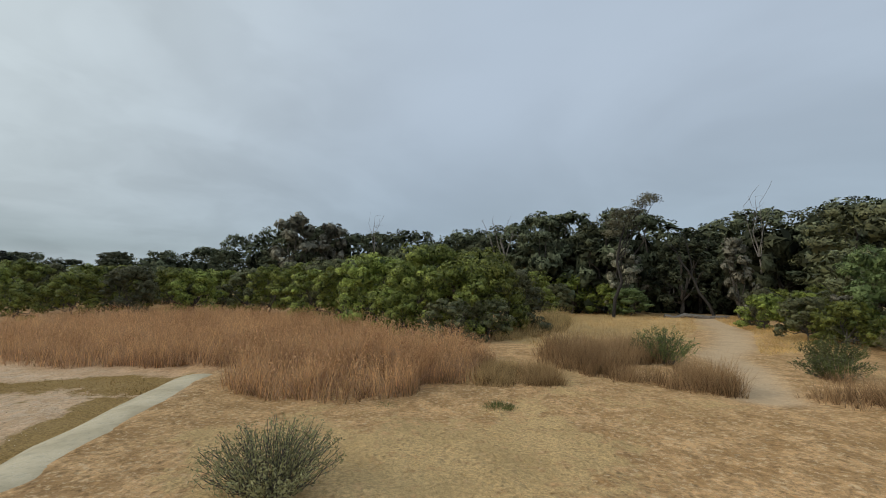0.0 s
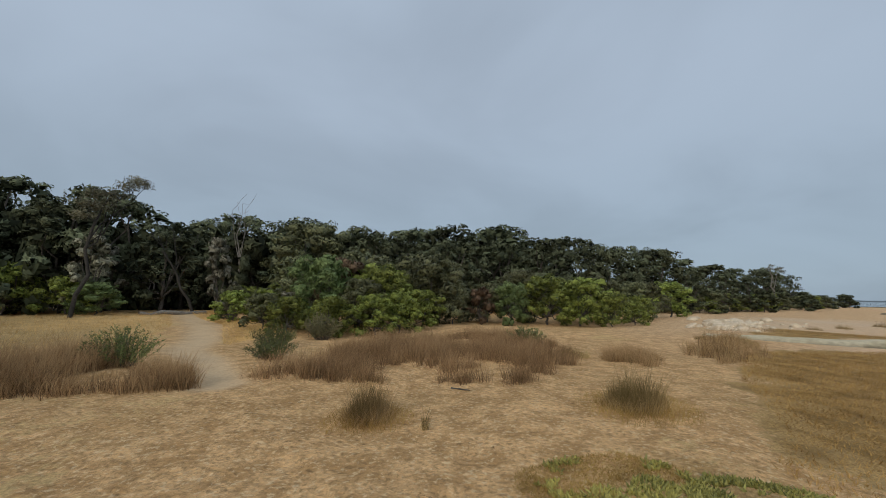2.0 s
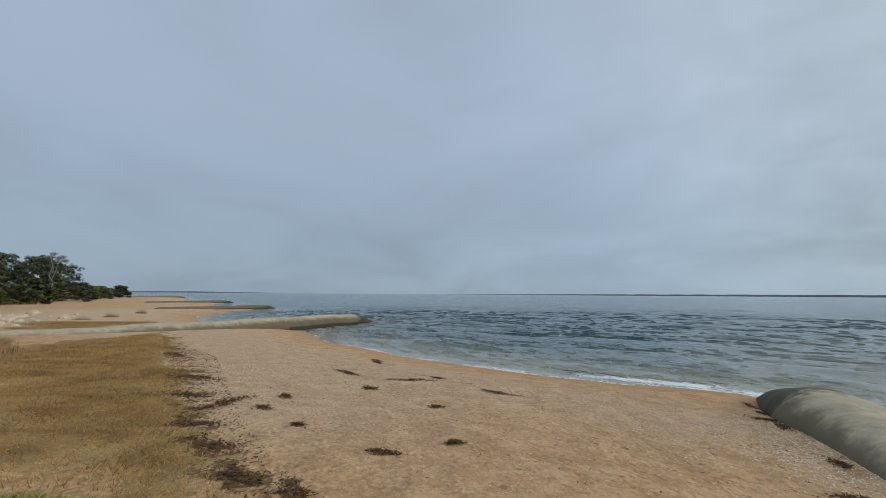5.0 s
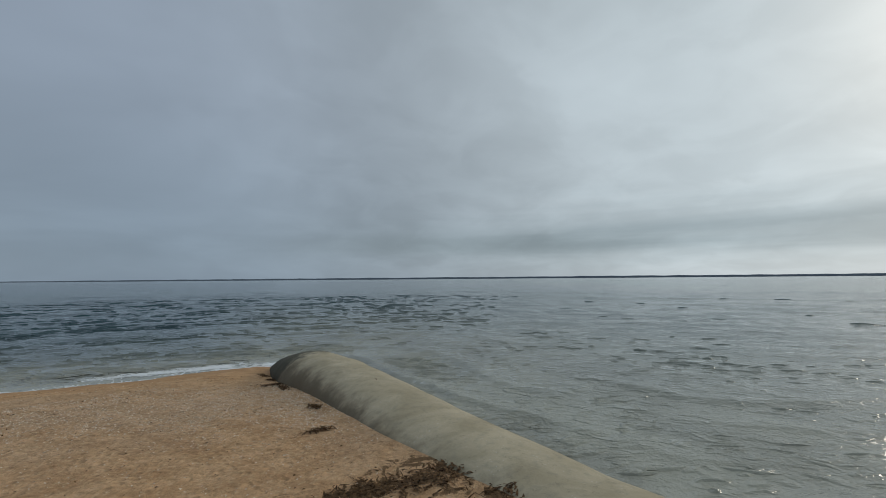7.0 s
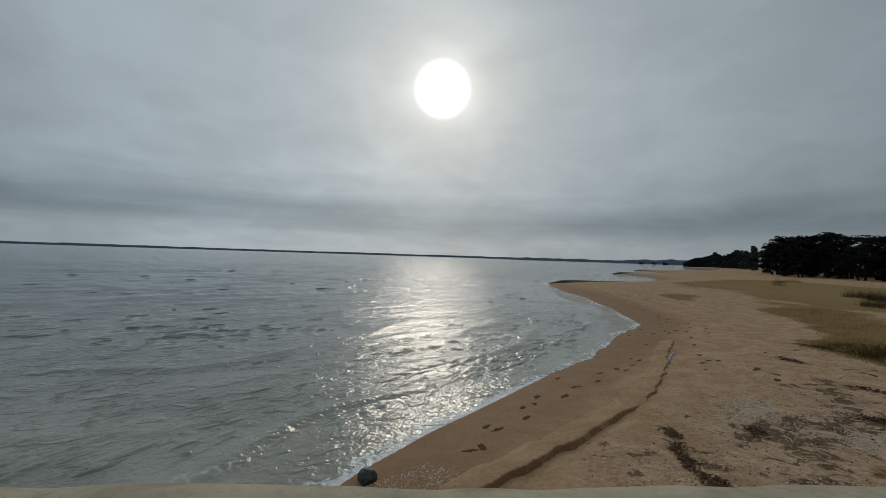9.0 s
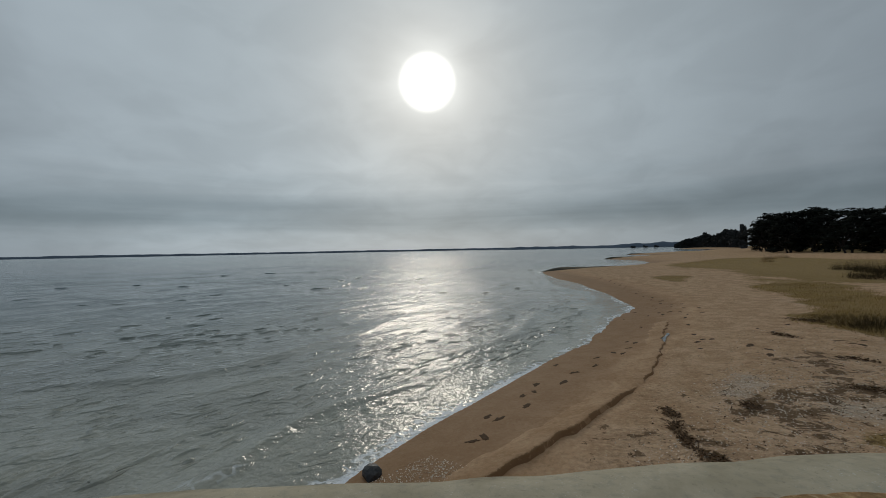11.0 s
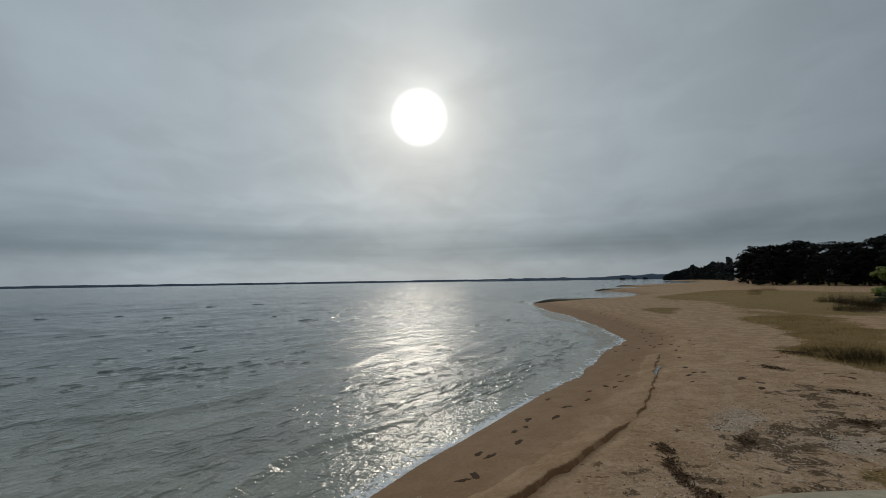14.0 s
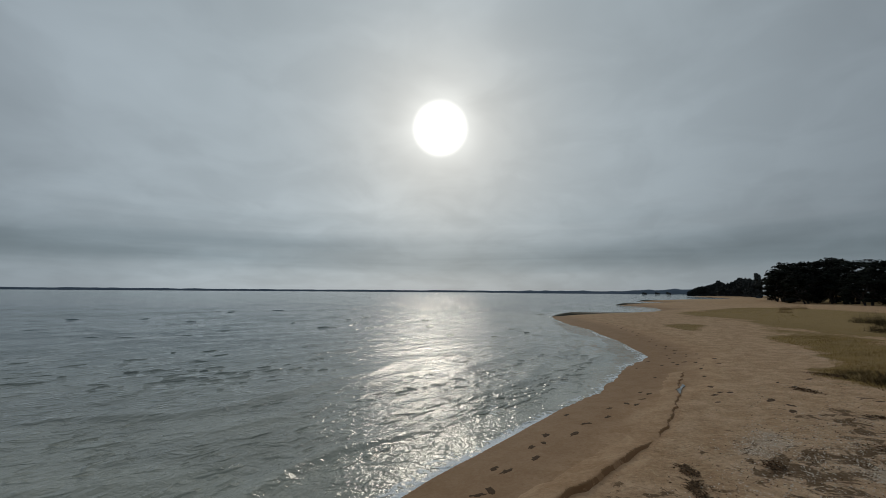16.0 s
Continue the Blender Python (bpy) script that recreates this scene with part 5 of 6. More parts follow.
def build_grass():
    for poly, n, h, lab in ((GRASS_A, 15000, 0.62, "dry purple-brown grass belt beside the sand trail"), (GRASS_B, 32000, 0.55, "dry purple-brown grass belt on the dune"), (GRASS_C, 3600, 0.6, "small patch of dry brown dune grass"),
                            (GRASS_D, 3400, 0.62, "small patch of dry brown dune grass"), (GRASS_E, 7000, 0.8, "pale dry grass below the bushes"), (GRASS_F, 3200, 0.6, "dry brown grass on the dune edge"), (GRASS_G, 2600, 0.5, "dry brown grass on the dune edge")):
        c = scatter(poly, n // 26, 31 + n)
        r = np.random.default_rng(33 + n)
        lush = vnoise(c[:, 0], c[:, 1], 0.6) + 0.6 * vnoise(c[:, 0], c[:, 1] + 5, 1.7)
        edge = np.minimum(1, to_line(poly + poly[:1], c[:, 0], c[:, 1]) / 0.6)
        tall = (0.45 + 0.35 * edge + 0.35 * np.clip(lush, -0.6, 1)) * (0.7 + 0.6 * r.random(len(c)))
        keep = lush > (-0.3 if n > 10000 else -0.45 if n > 5000 else -2.0)
        c, tall = c[keep], tall[keep]
        off = r.normal(size=(len(c), 26, 2)) * 0.085
        p = np.concatenate([c[:, None, :2] + off, np.repeat(c[:, None, 2:], 26, 1)], 2).reshape(-1, 3)
        p[:, 2] = ground_z(p[:, 0], p[:, 1]) - 0.01
        high = h * np.repeat(tall, 26)
        v, f = blades(p, high, 0.0085, 0.42, 32 + n, 0.7, 2)
        grow = np.clip((v.reshape(-1, 6, 3)[:, :, 2] - p[:, None, 2]) / h, 0, 1)[:, :, None]
        w = v.reshape(-1, 6, 3)
        w[:, :, :2] += off.reshape(-1, 1, 2) * grow * 1.2
        stuff("dune_grass", lab, "grass", [(w.reshape(-1, 3), f)], M_GRASS)
        # short blades that carry the shade at the grass foot as colour
        stuff("grass_stems", "stems and old leaves low in the dune grass, coloured dark for the shade there", "grass", [blades(p[::2], high[::2] * 0.62, 0.011, 0.5, 35 + n, 0.5, 1)], M_STEMSHADE)
    # sparse short blades in the turf
    for poly, n, h in ((TURF_EAST, 20000, 0.075), (TURF_EAST_B, 2500, 0.07), (TURF_WEST, 6000, 0.09), (TURF_WEST_B, 5000, 0.12), (TURF_INLAND, 13000, 0.2), (TURF_INLAND_B, 6000, 0.2), (TURF_FLAT, 2500, 0.06)):
        p = scatter(poly, n, 41 + n)
        stuff("dry_turf", "short dry golden-brown turf", "grass", [blades(p, h, 0.013, 0.9, 42 + n, 0.4, 1)], M_BROWNTURF if poly in (TURF_EAST, TURF_EAST_B) else M_STRAW if poly in (TURF_INLAND, TURF_INLAND_B) else M_TURF)
    # thin dry litter over the sand by the camera
    fore = [(-3.2, 3.0), (-0.5, 2.2), (3.4, 2.2), (4.6, 3.2), (5.0, 7.2), (2.4, 8.4), (0.6, 7.6), (-3.4, 6.8)]
    p = scatter(fore, 26000, 55)
    p = p[vnoise(p[:, 0], p[:, 1], 0.4) + 0.5 * vnoise(p[:, 0] + 7, p[:, 1], 1.2) + 0.25 * vnoise(p[:, 0], p[:, 1], 3.3) > 0.0]
    stuff("dry_turf", "thin dry golden grass lying on sand", "grass", [blades(p, 0.022, 0.006, 1.6, 56, 0.2, 1)], M_STRAW)
    for poly, n, least, lab in ((GREENS, 13000, -0.45, "mat of fleshy green and yellow succulent leaves on sand"), (GREENS_THIN, 5200, 0.12, "thin straggling patches of fleshy green succulent leaves")):
        p = scatter(poly, n, 51)
        p = p[(0.5 * vnoise(p[:, 0], p[:, 1], 1.3) + 0.6 * vnoise(p[:, 0], p[:, 1] + 4, 3.1) + 0.5 * vnoise(p[:, 0], p[:, 1], 7.3) > least)]
        stuff("pigface_mat", lab, "ground cover", [spikes(p, 0.05, 0.0135, 1.5, 52)], M_FATLEAF)
    brown = scatter(GREENS_THIN, 9000, 57)
    brown = brown[vnoise(brown[:, 0], brown[:, 1], 1.1) > -0.15]
    stuff("dry_turf", "brown dead runners and dry grass beside the green mat", "grass", [blades(brown, 0.05, 0.007, 1.3, 58, 0.3, 2)], M_TURF)


build_grass()


def build_tussock(x, y, h, w, n, seed, label):
    leaf, dead = (M_DARKGRASS, M_DARKGRASS) if label.startswith("dark") else (M_TUFTLEAF, M_TUFTLEAF) if "green grass tuft" in label else (M_TUSSOCK, M_GRASS)
    r = np.random.default_rng(seed)
    ob = thing("grass_tussock", label, "grass", x, y, gz(x, y), "tussocks on the dune")
    a, d = r.random(n) * 2 * np.pi, w * np.sqrt(r.random(n))
    p = np.stack([np.cos(a) * d, np.sin(a) * d, np.full(n, -0.02)], 1)
    v, f = blades(p, h * (1.1 - 0.6 * (d / w) ** 1.5) * (0.35 + 0.8 * r.random(n) ** 1.4), 0.006, 0.32, seed + 1, 0.7, 3)
    # lean outwards from the middle
    k = 8
    vv = v.reshape(n, k, 3)
    grow = (vv[:, :, 2] / h)[:, :, None] * 0.22
    vv[:, :, :2] += p[:, None, :2] * grow
    tagged(under("foliage", mesh_of("foliage", vv.reshape(-1, 3), f, leaf), ob), kind="stuff")
    m = n // 2
    v, f = blades(p[:m] * (1.35, 1.2, 1), h * 0.42, 0.006, 0.8, seed + 2, 0.3, 2)
    tagged(under("dead_skirt", mesh_of("dead_skirt", v, f, dead), ob), kind="stuff")
    if h > 0.6 and n > 1500:
        a, d = r.random(n) * 2 * np.pi, w * (0.6 + 1.5 * r.random(n) ** 1.5)
        q = np.stack([np.cos(a) * d * 1.2, np.sin(a) * d, np.full(n, -0.01)], 1)
        v, f = blades(q, 0.26 - 0.07 * d / w, 0.005, 0.8, seed + 3, 0.4, 2)
        tagged(under("straw", mesh_of("straw", v, f, M_TURF), ob, "low golden straw round the tussock"), kind="stuff")
    return ob


for i, (x, y, h, w, n, lab) in enumerate((
        (5.25, 3.85, 0.66, 0.30, 1700, "brown-green grass tussock alone on bare sand"), (7.75, 0.5, 0.68, 0.45, 2400, "large brown-green grass tussock on the sand"), (5.3, 2.95, 0.42, 0.05, 80, "thin upright wisp of dry grass"),
        (0.9, 7.2, 0.14, 0.24, 500, "small low green grass tuft"), (-0.9, 7.2, 0.07, 0.2, 260, "small low green grass tuft"), (13.4, 2.4, 0.4, 0.4, 600, "grey-green grass tussock on the dune"),
        (17.6, -1.6, 0.5, 0.6, 700, "dry brown grass tussock at the dune edge"), (20.6, -2.6, 0.6, 0.6, 700, "dry brown grass tussock at the dune edge"), (-12.5, 9.4, 0.26, 1.1, 1500, "dark low grass tussock at the beach edge"),
        (-11.6, 9.2, 0.34, 0.8, 1000, "dark low grass tussock at the beach edge"), (-23.8, 18.4, 0.9, 1.0, 900, "dark brown tussock in the flat"),
        (-27.0, 21.0, 0.9, 0.9, 700, "dark brown tussock in the flat"), (-29.5, 21.6, 0.9, 0.9, 700, "dark brown tussock in the flat"), (-25.4, 20.4, 0.7, 0.7, 600, "dark brown tussock in the flat"))):
    build_tussock(x, y, h, w, n, 300 + i * 5, lab)


def build_wispy_shrub(x, y, h, w, seed, label, twigs=130, per=26, size=0.017, mat=None):
    """A low open shrub of fine upright twigs."""
    r = np.random.default_rng(seed)
    ob = thing("low_shrub", label, "shrub", x, y, gz(x, y), "low shrubs on the sand")
    wood, pos = [], []
    for i in range(twigs):
        a, d = r.random() * 2 * math.pi, math.sqrt(r.random())
        tip = Vector((math.cos(a) * d * w, math.sin(a) * d * w, h * (1.08 - 0.45 * d * d) * (0.7 + 0.4 * r.random())))
        base = Vector((tip.x * 0.25, tip.y * 0.25, -0.03))
        pts = wander(base, tip, 4, r, 0.02)
        wood.append(limb(pts, 0.005, 0.002, 3))
        for j in range(per):
            t = 0.25 + 0.78 * r.random()
            q = min(int(t * 4), 3)
            pos.append(Vector(pts[q]).lerp(Vector(pts[q + 1]), t * 4 - q) + Vector(r.normal(size=3)) * 0.022)
    tagged(under("stem", mesh_of("stem", *join(wood), M_BARK), ob), kind="stuff")
    pos = np.array([tuple(p) for p in pos])
    under("foliage", mesh_of("foliage", *leaves(pos, r.normal(size=pos.shape), size, seed + 1, 0.35), mat or M_GREYLEAF), ob)
    return ob


build_wispy_shrub(-1.5, 4.2, 0.55, 0.68, 401, "wispy grey-green shrub on the sand beside the tube", 230, 34, 0.017)
build_wispy_shrub(5.6, 11.1, 0.85, 0.8, 411, "low dark green shrub among the dry grass", 120, 40, 0.03, M_LOWLEAF)
build_wispy_shrub(10.2, 11.4, 0.75, 0.8, 421, "low green shrub beside the sand trail", 110, 40, 0.03, M_LOWLEAF)
build_wispy_shrub(8.6, 9.7, 0.5, 0.8, 425, "low green shrub beside the sand trail", 100, 30, 0.03, M_LOWLEAF)
build_wispy_shrub(15.8, 4.6, 0.6, 0.8, 431, "low grey-green shrub on the dune", 90, 24, 0.04, M_LOWLEAF)
build_wispy_shrub(13.2, 12.2, 1.0, 0.8, 441, "pale grey-green shrub before the bushes", 110, 30, 0.045, M_GREYLEAF)


def build_tree_bare(x, y, tips, r0, label, name="dead_tree", crown=None, seed=5, mat=None):
    """A thin tree: a leaning stem, then limbs to the tips; crown puts leaf clumps on some of them."""
    r = np.random.default_rng(seed)
    ob = thing(name, label, "tree", x, y, gz(x, y) - 0.1)
    stem = tips[0]
    pts = wander((0, 0, 0), stem, 5, r, 0.18)
    wood = [limb(pts, r0, r0 * 0.5)]
    for tip in tips[1:]:
        b = Vector(pts[3]).lerp(Vector(pts[5]), r.random())
        lp = wander(b, tip, 4, r, 0.15)
        wood.append(limb(lp, r0 * 0.45, r0 * 0.1, 5))
        for j in range(5):
            q = Vector(lp[2 + j % 3])
            wood.append(limb(wander(q, q + Vector(r.normal(size=3)) * 0.5 + Vector((0, 0, 0.55)), 3, r, 0.06), r0 * 0.14, 0.008, 4))
    under("trunk", mesh_of("trunk", *join(wood), mat or M_PALEBARK, True), ob)
    if crown:
        pos, dirs = [], []
        for tip in crown:
            d = r.normal(size=(300, 3))
            d /= np.linalg.norm(d, axis=1)[:, None]
            pos.append(np.array(tip) + d * np.array([0.75, 0.75, 0.4]) * (0.3 + 0.8 * r.random(300))[:, None])
            dirs.append(d)
        under("crown", mesh_of("crown", *leaves(np.concatenate(pos), np.concatenate(dirs), 0.075, seed, 0.5), M_TWIGLEAF), ob)
    return ob


build_tree_bare(12.6, 31.5, [(1.2, 0.2, 7.2), (2.6, 0.4, 8.6), (3.0, 0.5, 9.2), (3.7, 0.6, 9.0), (2.0, 0.2, 7.8), (0.4, 0.1, 6.6)], 0.13, "slender leaning tree with a thin windswept crown", "leaning_tree",
                [(2.5, 0.4, 8.8), (3.1, 0.5, 9.3), (3.6, 0.6, 9.2), (1.8, 0.3, 8.0), (0.8, 0.1, 7.0), (1.3, 0.2, 7.4), (0.2, 0.1, 7.2), (0.7, 0.2, 7.9), (0.0, 0.0, 6.4)], 51, M_DARKBARK)
build_tree_bare(5.6, 36.0, [(-0.6, 0, 6.0), (-2.2, 0, 7.8), (-1.4, 0, 8.0), (-0.8, 0.2, 7.4), (0.4, 0, 7.0)], 0.12, "grey bare dead tree at the edge of the wood", seed=52)
build_tree_bare(19.8, 31.0, [(-2.0, 1.0, 4.6), (-2.6, 1.2, 6.0), (-1.4, 1.0, 6.2)], 0.12, "dark leaning dead trunk at the dark opening", seed=53, mat=M_DARKBARK)
build_tree_bare(23.4, 31.6, [(0.1, 0.1, 6.4), (0.9, 0.3, 8.9), (-0.5, 0.1, 8.6), (0.2, -0.2, 9.2), (1.4, 0.2, 8.0)], 0.09, "grey bare dead tree standing above the wood", seed=55)
build_tree_bare(-7.6, 45.2, [(0.1, 0.1, 7.0), (0.7, 0.2, 9.4), (-0.6, 0.1, 9.2), (0.1, -0.2, 9.9)], 0.09, "grey bare dead tree standing above the wood", seed=56)
build_tree_bare(112, -22.0, [(0.4, 0.2, 7.2), (1.6, -1.4, 9.2), (-1.0, 0.8, 9.0), (0.6, 0.2, 9.6)], 0.2, "lone pale-stemmed tree at the end of the wood", "lone_tree", [(1.6, -1.4, 9.3), (-0.8, 0.8, 9.1), (0.5, 0.2, 9.8), (0.9, -0.8, 9.0), (1.9, -1.9, 8.6)], 54)


def build_far_wood(name, label, points, high, n, seed):
    """Wood on a far point: a long mass of leaf clumps."""
    r = np.random.default_rng(seed)
    pos, nor = [], []
    for (x0, y0), (x1, y1), h0, h1 in zip(points, points[1:], high, high[1:]):
        t = r.random(n)
        x, y = x0 + (x1 - x0) * t, y0 + (y1 - y0) * t
        h = (h0 + (h1 - h0) * t) * (0.86 + 0.16 * vnoise(x, y, 0.13) + 0.1 * vnoise(x, y, 0.4))
        deep = r.random(n)
        d = np.hypot(x, y)
        x, y = x * (1 + deep * 18 / d), y * (1 + deep * 18 / d)
        z = h * (1 - (1 - r.random(n)) ** 1.6)
        pos.append(np.stack([x, y, np.maximum(z, 0.2)], 1))
        nor.append(np.stack([-x / d, -y / d, np.full(n, 0.8)], 1))
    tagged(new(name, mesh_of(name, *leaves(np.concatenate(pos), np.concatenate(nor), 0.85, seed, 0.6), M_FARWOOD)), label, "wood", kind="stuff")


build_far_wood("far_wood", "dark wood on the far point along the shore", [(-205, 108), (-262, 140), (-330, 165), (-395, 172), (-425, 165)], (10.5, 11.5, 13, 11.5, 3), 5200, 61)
build_far_wood("far_wood", "dark wood along the distant eastern shore", [(150, -28), (205, -50), (300, -85)], (7, 4, 1.5), 1500, 62)
for i, a in enumerate((73.6, 72.2, 71.0)):
    d = 700
    build_far_wood("far_tree", "tiny tree on the distant low point", [(-math.sin(radians(a)) * d, math.cos(radians(a)) * d), (-math.sin(radians(a - 0.5)) * d, math.cos(radians(a - 0.5)) * d)], (3.6, 2.6), 140, 70 + i)


# ---- small things on the sand ----
def build_weed(x, y, length, width, ang, seed):
    """A heap of dried seaweed ribbons lying on the sand."""
    r = np.random.default_rng(seed)
    n = int(60 + 800 * length * max(width, 0.12))
    t, u = r.normal(size=n) * 0.33, r.normal(size=n) * 0.33
    a = radians(ang)
    lx, ly = t * length, u * width + 0.12 * width * np.sin(t * 9)
    p = np.stack([lx * math.cos(a) - ly * math.sin(a), lx * math.sin(a) + ly * math.cos(a)], 1)
    base = gz(x, y)
    z = ground_z(p[:, 0] + x, p[:, 1] + y) - base + 0.005 + 0.035 * np.exp(-(t * t + u * u) * 5) * r.random(n)
    v, f = blades(np.column_stack([p, z]), 0.034, 0.032, 3.2, seed + 1, 0.2, 3)
    ob = thing("seaweed_clump", "dark dried seaweed clump lying on the sand", "seaweed", x, y, base, "seaweed clumps on the beach")
    tagged(under("strand", mesh_of("strand", v, f, M_WEED), ob), kind="stuff")
    return ob


WEED = [(7.7, -4.1, 1.0, 0.25, -72), (6.9, -4.35, 0.28, 0.14, 0), (7.44, -5.15, 0.34, 0.1, -20), (6.9, -6.83, 0.3, 0.18, 0), (7.05, -8.3, 1.1, 0.13, 40), (8.8, -7.95, 0.45, 0.1, -10), (10.3, -10.5, 0.5, 0.12, -20), (5.6, -4.1, 0.16, 0.1, 0),
        (3.87, -4.12, 0.34, 0.12, 30), (9.2, -8.1, 0.7, 0.12, -5), (4.7, -8.48, 0.9, 0.07, 0), (3.42, -4.95, 0.22, 0.08, 50), (4.84, -6.48, 0.22, 0.08, 30), (-0.6, -6.3, 0.25, 0.1, 0), (0.0, -10.4, 0.5, 0.2, -30), (10.7, -10.85, 0.4, 0.1, 0)]
WEED += [(0.3, -12.4, 0.6, 0.12, -75), (0.05, -11.2, 0.4, 0.1, -60), (-0.2, -9.8, 0.5, 0.12, -80), (-0.65, -7.6, 0.3, 0.1, -70), (6.8, -9.15, 0.3, 0.08, 0), (15, -6.2, 1.1, 0.4, -10), (10.7, -4.9, 0.9, 0.35, 20), (5.6, -2.9, 0.7, 0.25, 10), (4.4, -2.6, 0.6, 0.25, -10), (6.7, -3.2, 0.6, 0.25, 30), (3.7, -2.75, 0.6, 0.2, -20), (8.8, -4.0, 0.8, 0.3, 20),
         (-1.45, -4.2, 1.3, 0.4, -5), (-2.1, -3.7, 0.7, 0.3, 30), (-0.8, -4.3, 0.5, 0.25, 0), (-6.5, 2.27, 0.32, 0.16, 0), (-6.0, 2.15, 0.3, 0.1, -20), (-5.6, 2.12, 0.42, 0.12, 0), (-5.12, 2.2, 0.3, 0.12, 30), (-7.2, 5.25, 0.4, 0.2, 20),
         (-8.9, 6.4, 0.45, 0.14, 30), (-13.3, 8.4, 0.8, 0.3, 20), (-11.4, 6.7, 0.6, 0.2, 10), (-6.65, 3.4, 0.3, 0.15, 0)]
for i, row in enumerate(WEED):
    build_weed(*row, 500 + 3 * i)


def chips(poly, n, size, seed, lift=0.004):
    p = scatter(poly, n, seed)
    p[:, 2] += 0.01 + lift
    up = np.tile((0.0, 0.0, 1.6), (n, 1))
    return leaves(p, up, size, seed + 1, 0.65)


EAST_BEACH = [(-1.2, -4.4), (3.5, -3.8), (8, -4.4), (14, -7), (21, -8), (25, -17), (15, -13.4), (6, -13), (0.4, -12.6)]
WEST_BEACH = [(-4.4, 0.8), (-5.6, 1.2), (-8, 3.6), (-12, 6), (-13, 8), (-9, 8.6), (-6.4, 7.6), (-5.0, 4.4)]
stuff("shell_grit", "scattered broken white shells on the sand", "shells", [chips(SHELLS, 7500, 0.013, 81), chips([(-1.35, -5.4), (1.4, -6.4), (1.6, -10.2), (-0.6, -10.6)], 2000, 0.012, 82), chips([(-1.1, -6.6), (0.2, -7.4), (0.1, -8.8), (-0.8, -9.0)], 900, 0.013, 91), chips(EAST_BEACH, 12000, 0.011, 83), chips(SHELLS_W, 2600, 0.012, 85), chips(WEST_BEACH, 1800, 0.011, 87), chips([(-8.3, 4.0), (-7.4, 3.2), (-6.9, 3.5), (-7.6, 4.3)], 420, 0.014, 89), chips([(-9.0, 4.4), (-7.4, 2.7), (-5.4, 4.2), (-6.4, 6.0)], 900, 0.013, 92), chips([(-6.9, 4.5), (-6.2, 4.1), (-5.7, 5.2), (-6.3, 5.5)], 500, 0.014, 90), chips([(-5.0, -1.6), (-5.6, -1.0), (-5.0, -0.2), (-4.5, -0.9)], 700, 0.012, 88)], M_SHELL)
stuff("weed_litter", "scattered dark crumbs of dried weed on the sand", "litter", [chips(EAST_BEACH, 2600, 0.015, 91), chips(WEST_BEACH, 600, 0.014, 93), chips(SHELLS_W, 800, 0.015, 95), chips([(3.4, -2.2), (5, -2.5), (9, -3.6), (16, -6.4), (22, -8.4), (14, -7), (8, -4.4), (4.6, -3.1), (3.4, -2.8)], 3000, 0.02, 97)], M_WEED)


def rock_mesh(name, size, flat, seed, mat):
    bm = bmesh.new()
    bmesh.ops.create_icosphere(bm, subdivisions=2, radius=1)
    for v in bm.verts:
        q = v.co * 1.3 + Vector((seed * 3.1, 0, 0))
        v.co *= 1 + 0.35 * noise.noise(q) + 0.15 * noise.noise(q * 2.7)
        v.co = Vector((v.co.x * size, v.co.y * size * 0.8, v.co.z * size * flat))
    me = bpy.data.meshes.new(name)
    bm.to_mesh(me)
    bm.free()
    me.materials.append(mat)
    return me


stone = new("stone", rock_mesh("stone", 0.15, 0.5, 1, M_ROCK))
stone.matrix_basis = pose(-5.15, -1.62, gz(-5.15, -1.62) + 0.05, 0, 0, 30)
tagged(stone, "dark wet rounded stone at the water's edge", "stone")

rubble = [rock_mesh("rubble_stone", 0.22, 0.6, 3 + i, M_PALEROCK) for i in range(4)]
rr = np.random.default_rng(17)
for i in range(120):
    t = rr.random() ** 1.3
    x, y = 30.5 + 16 * t + rr.normal() * 1.6, -3.4 - 2.6 * t + rr.normal() * (0.7 + 1.6 * t)
    ob = new("rubble_stone", rubble[i % 4])
    k = 0.6 + 1.6 * rr.random() ** 2
    ob.matrix_basis = Matrix.Translation((x, y, gz(x, y) + 0.04 * k)) @ pose(0, 0, 0, 0, 0, rr.random() * 360) @ Matrix.Diagonal((k, k, k, 1))
    tagged(ob, "pale broken limestone lump on the dune edge", "stone", "pale rubble below the wood")


def build_log(name, label, a, b, r0, r1, mat, seed, category="log"):
    r = np.random.default_rng(seed)
    A, B = Vector((a[0], a[1], gz(*a) + r0 * 0.7)), Vector((b[0], b[1], gz(*b) + r1 * 0.7))
    v, f = limb(wander((0, 0, 0), B - A, 6, r, r0 * 0.35), r0, r1, 8)
    ob = new(name, mesh_of(name, v, f, mat, True))
    ob.matrix_basis = Matrix.Translation(A)
    return tagged(ob, label, category)


build_log("driftwood_stick", "thin dark crooked driftwood stick on bare sand", (7.66, 3.72), (7.6, 3.3), 0.018, 0.009, M_BARK, 5, "stick")
build_log("fallen_log", "long grey fallen log before the dark wood", (16.4, 31.6), (20.4, 30.4), 0.16, 0.13, M_PALEBARK, 6)
build_log("fallen_branch", "pale bare branch lying before the bushes", (8.6, 28.5), (5.6, 31.0), 0.07, 0.03, M_PALEBARK, 7, "branch")


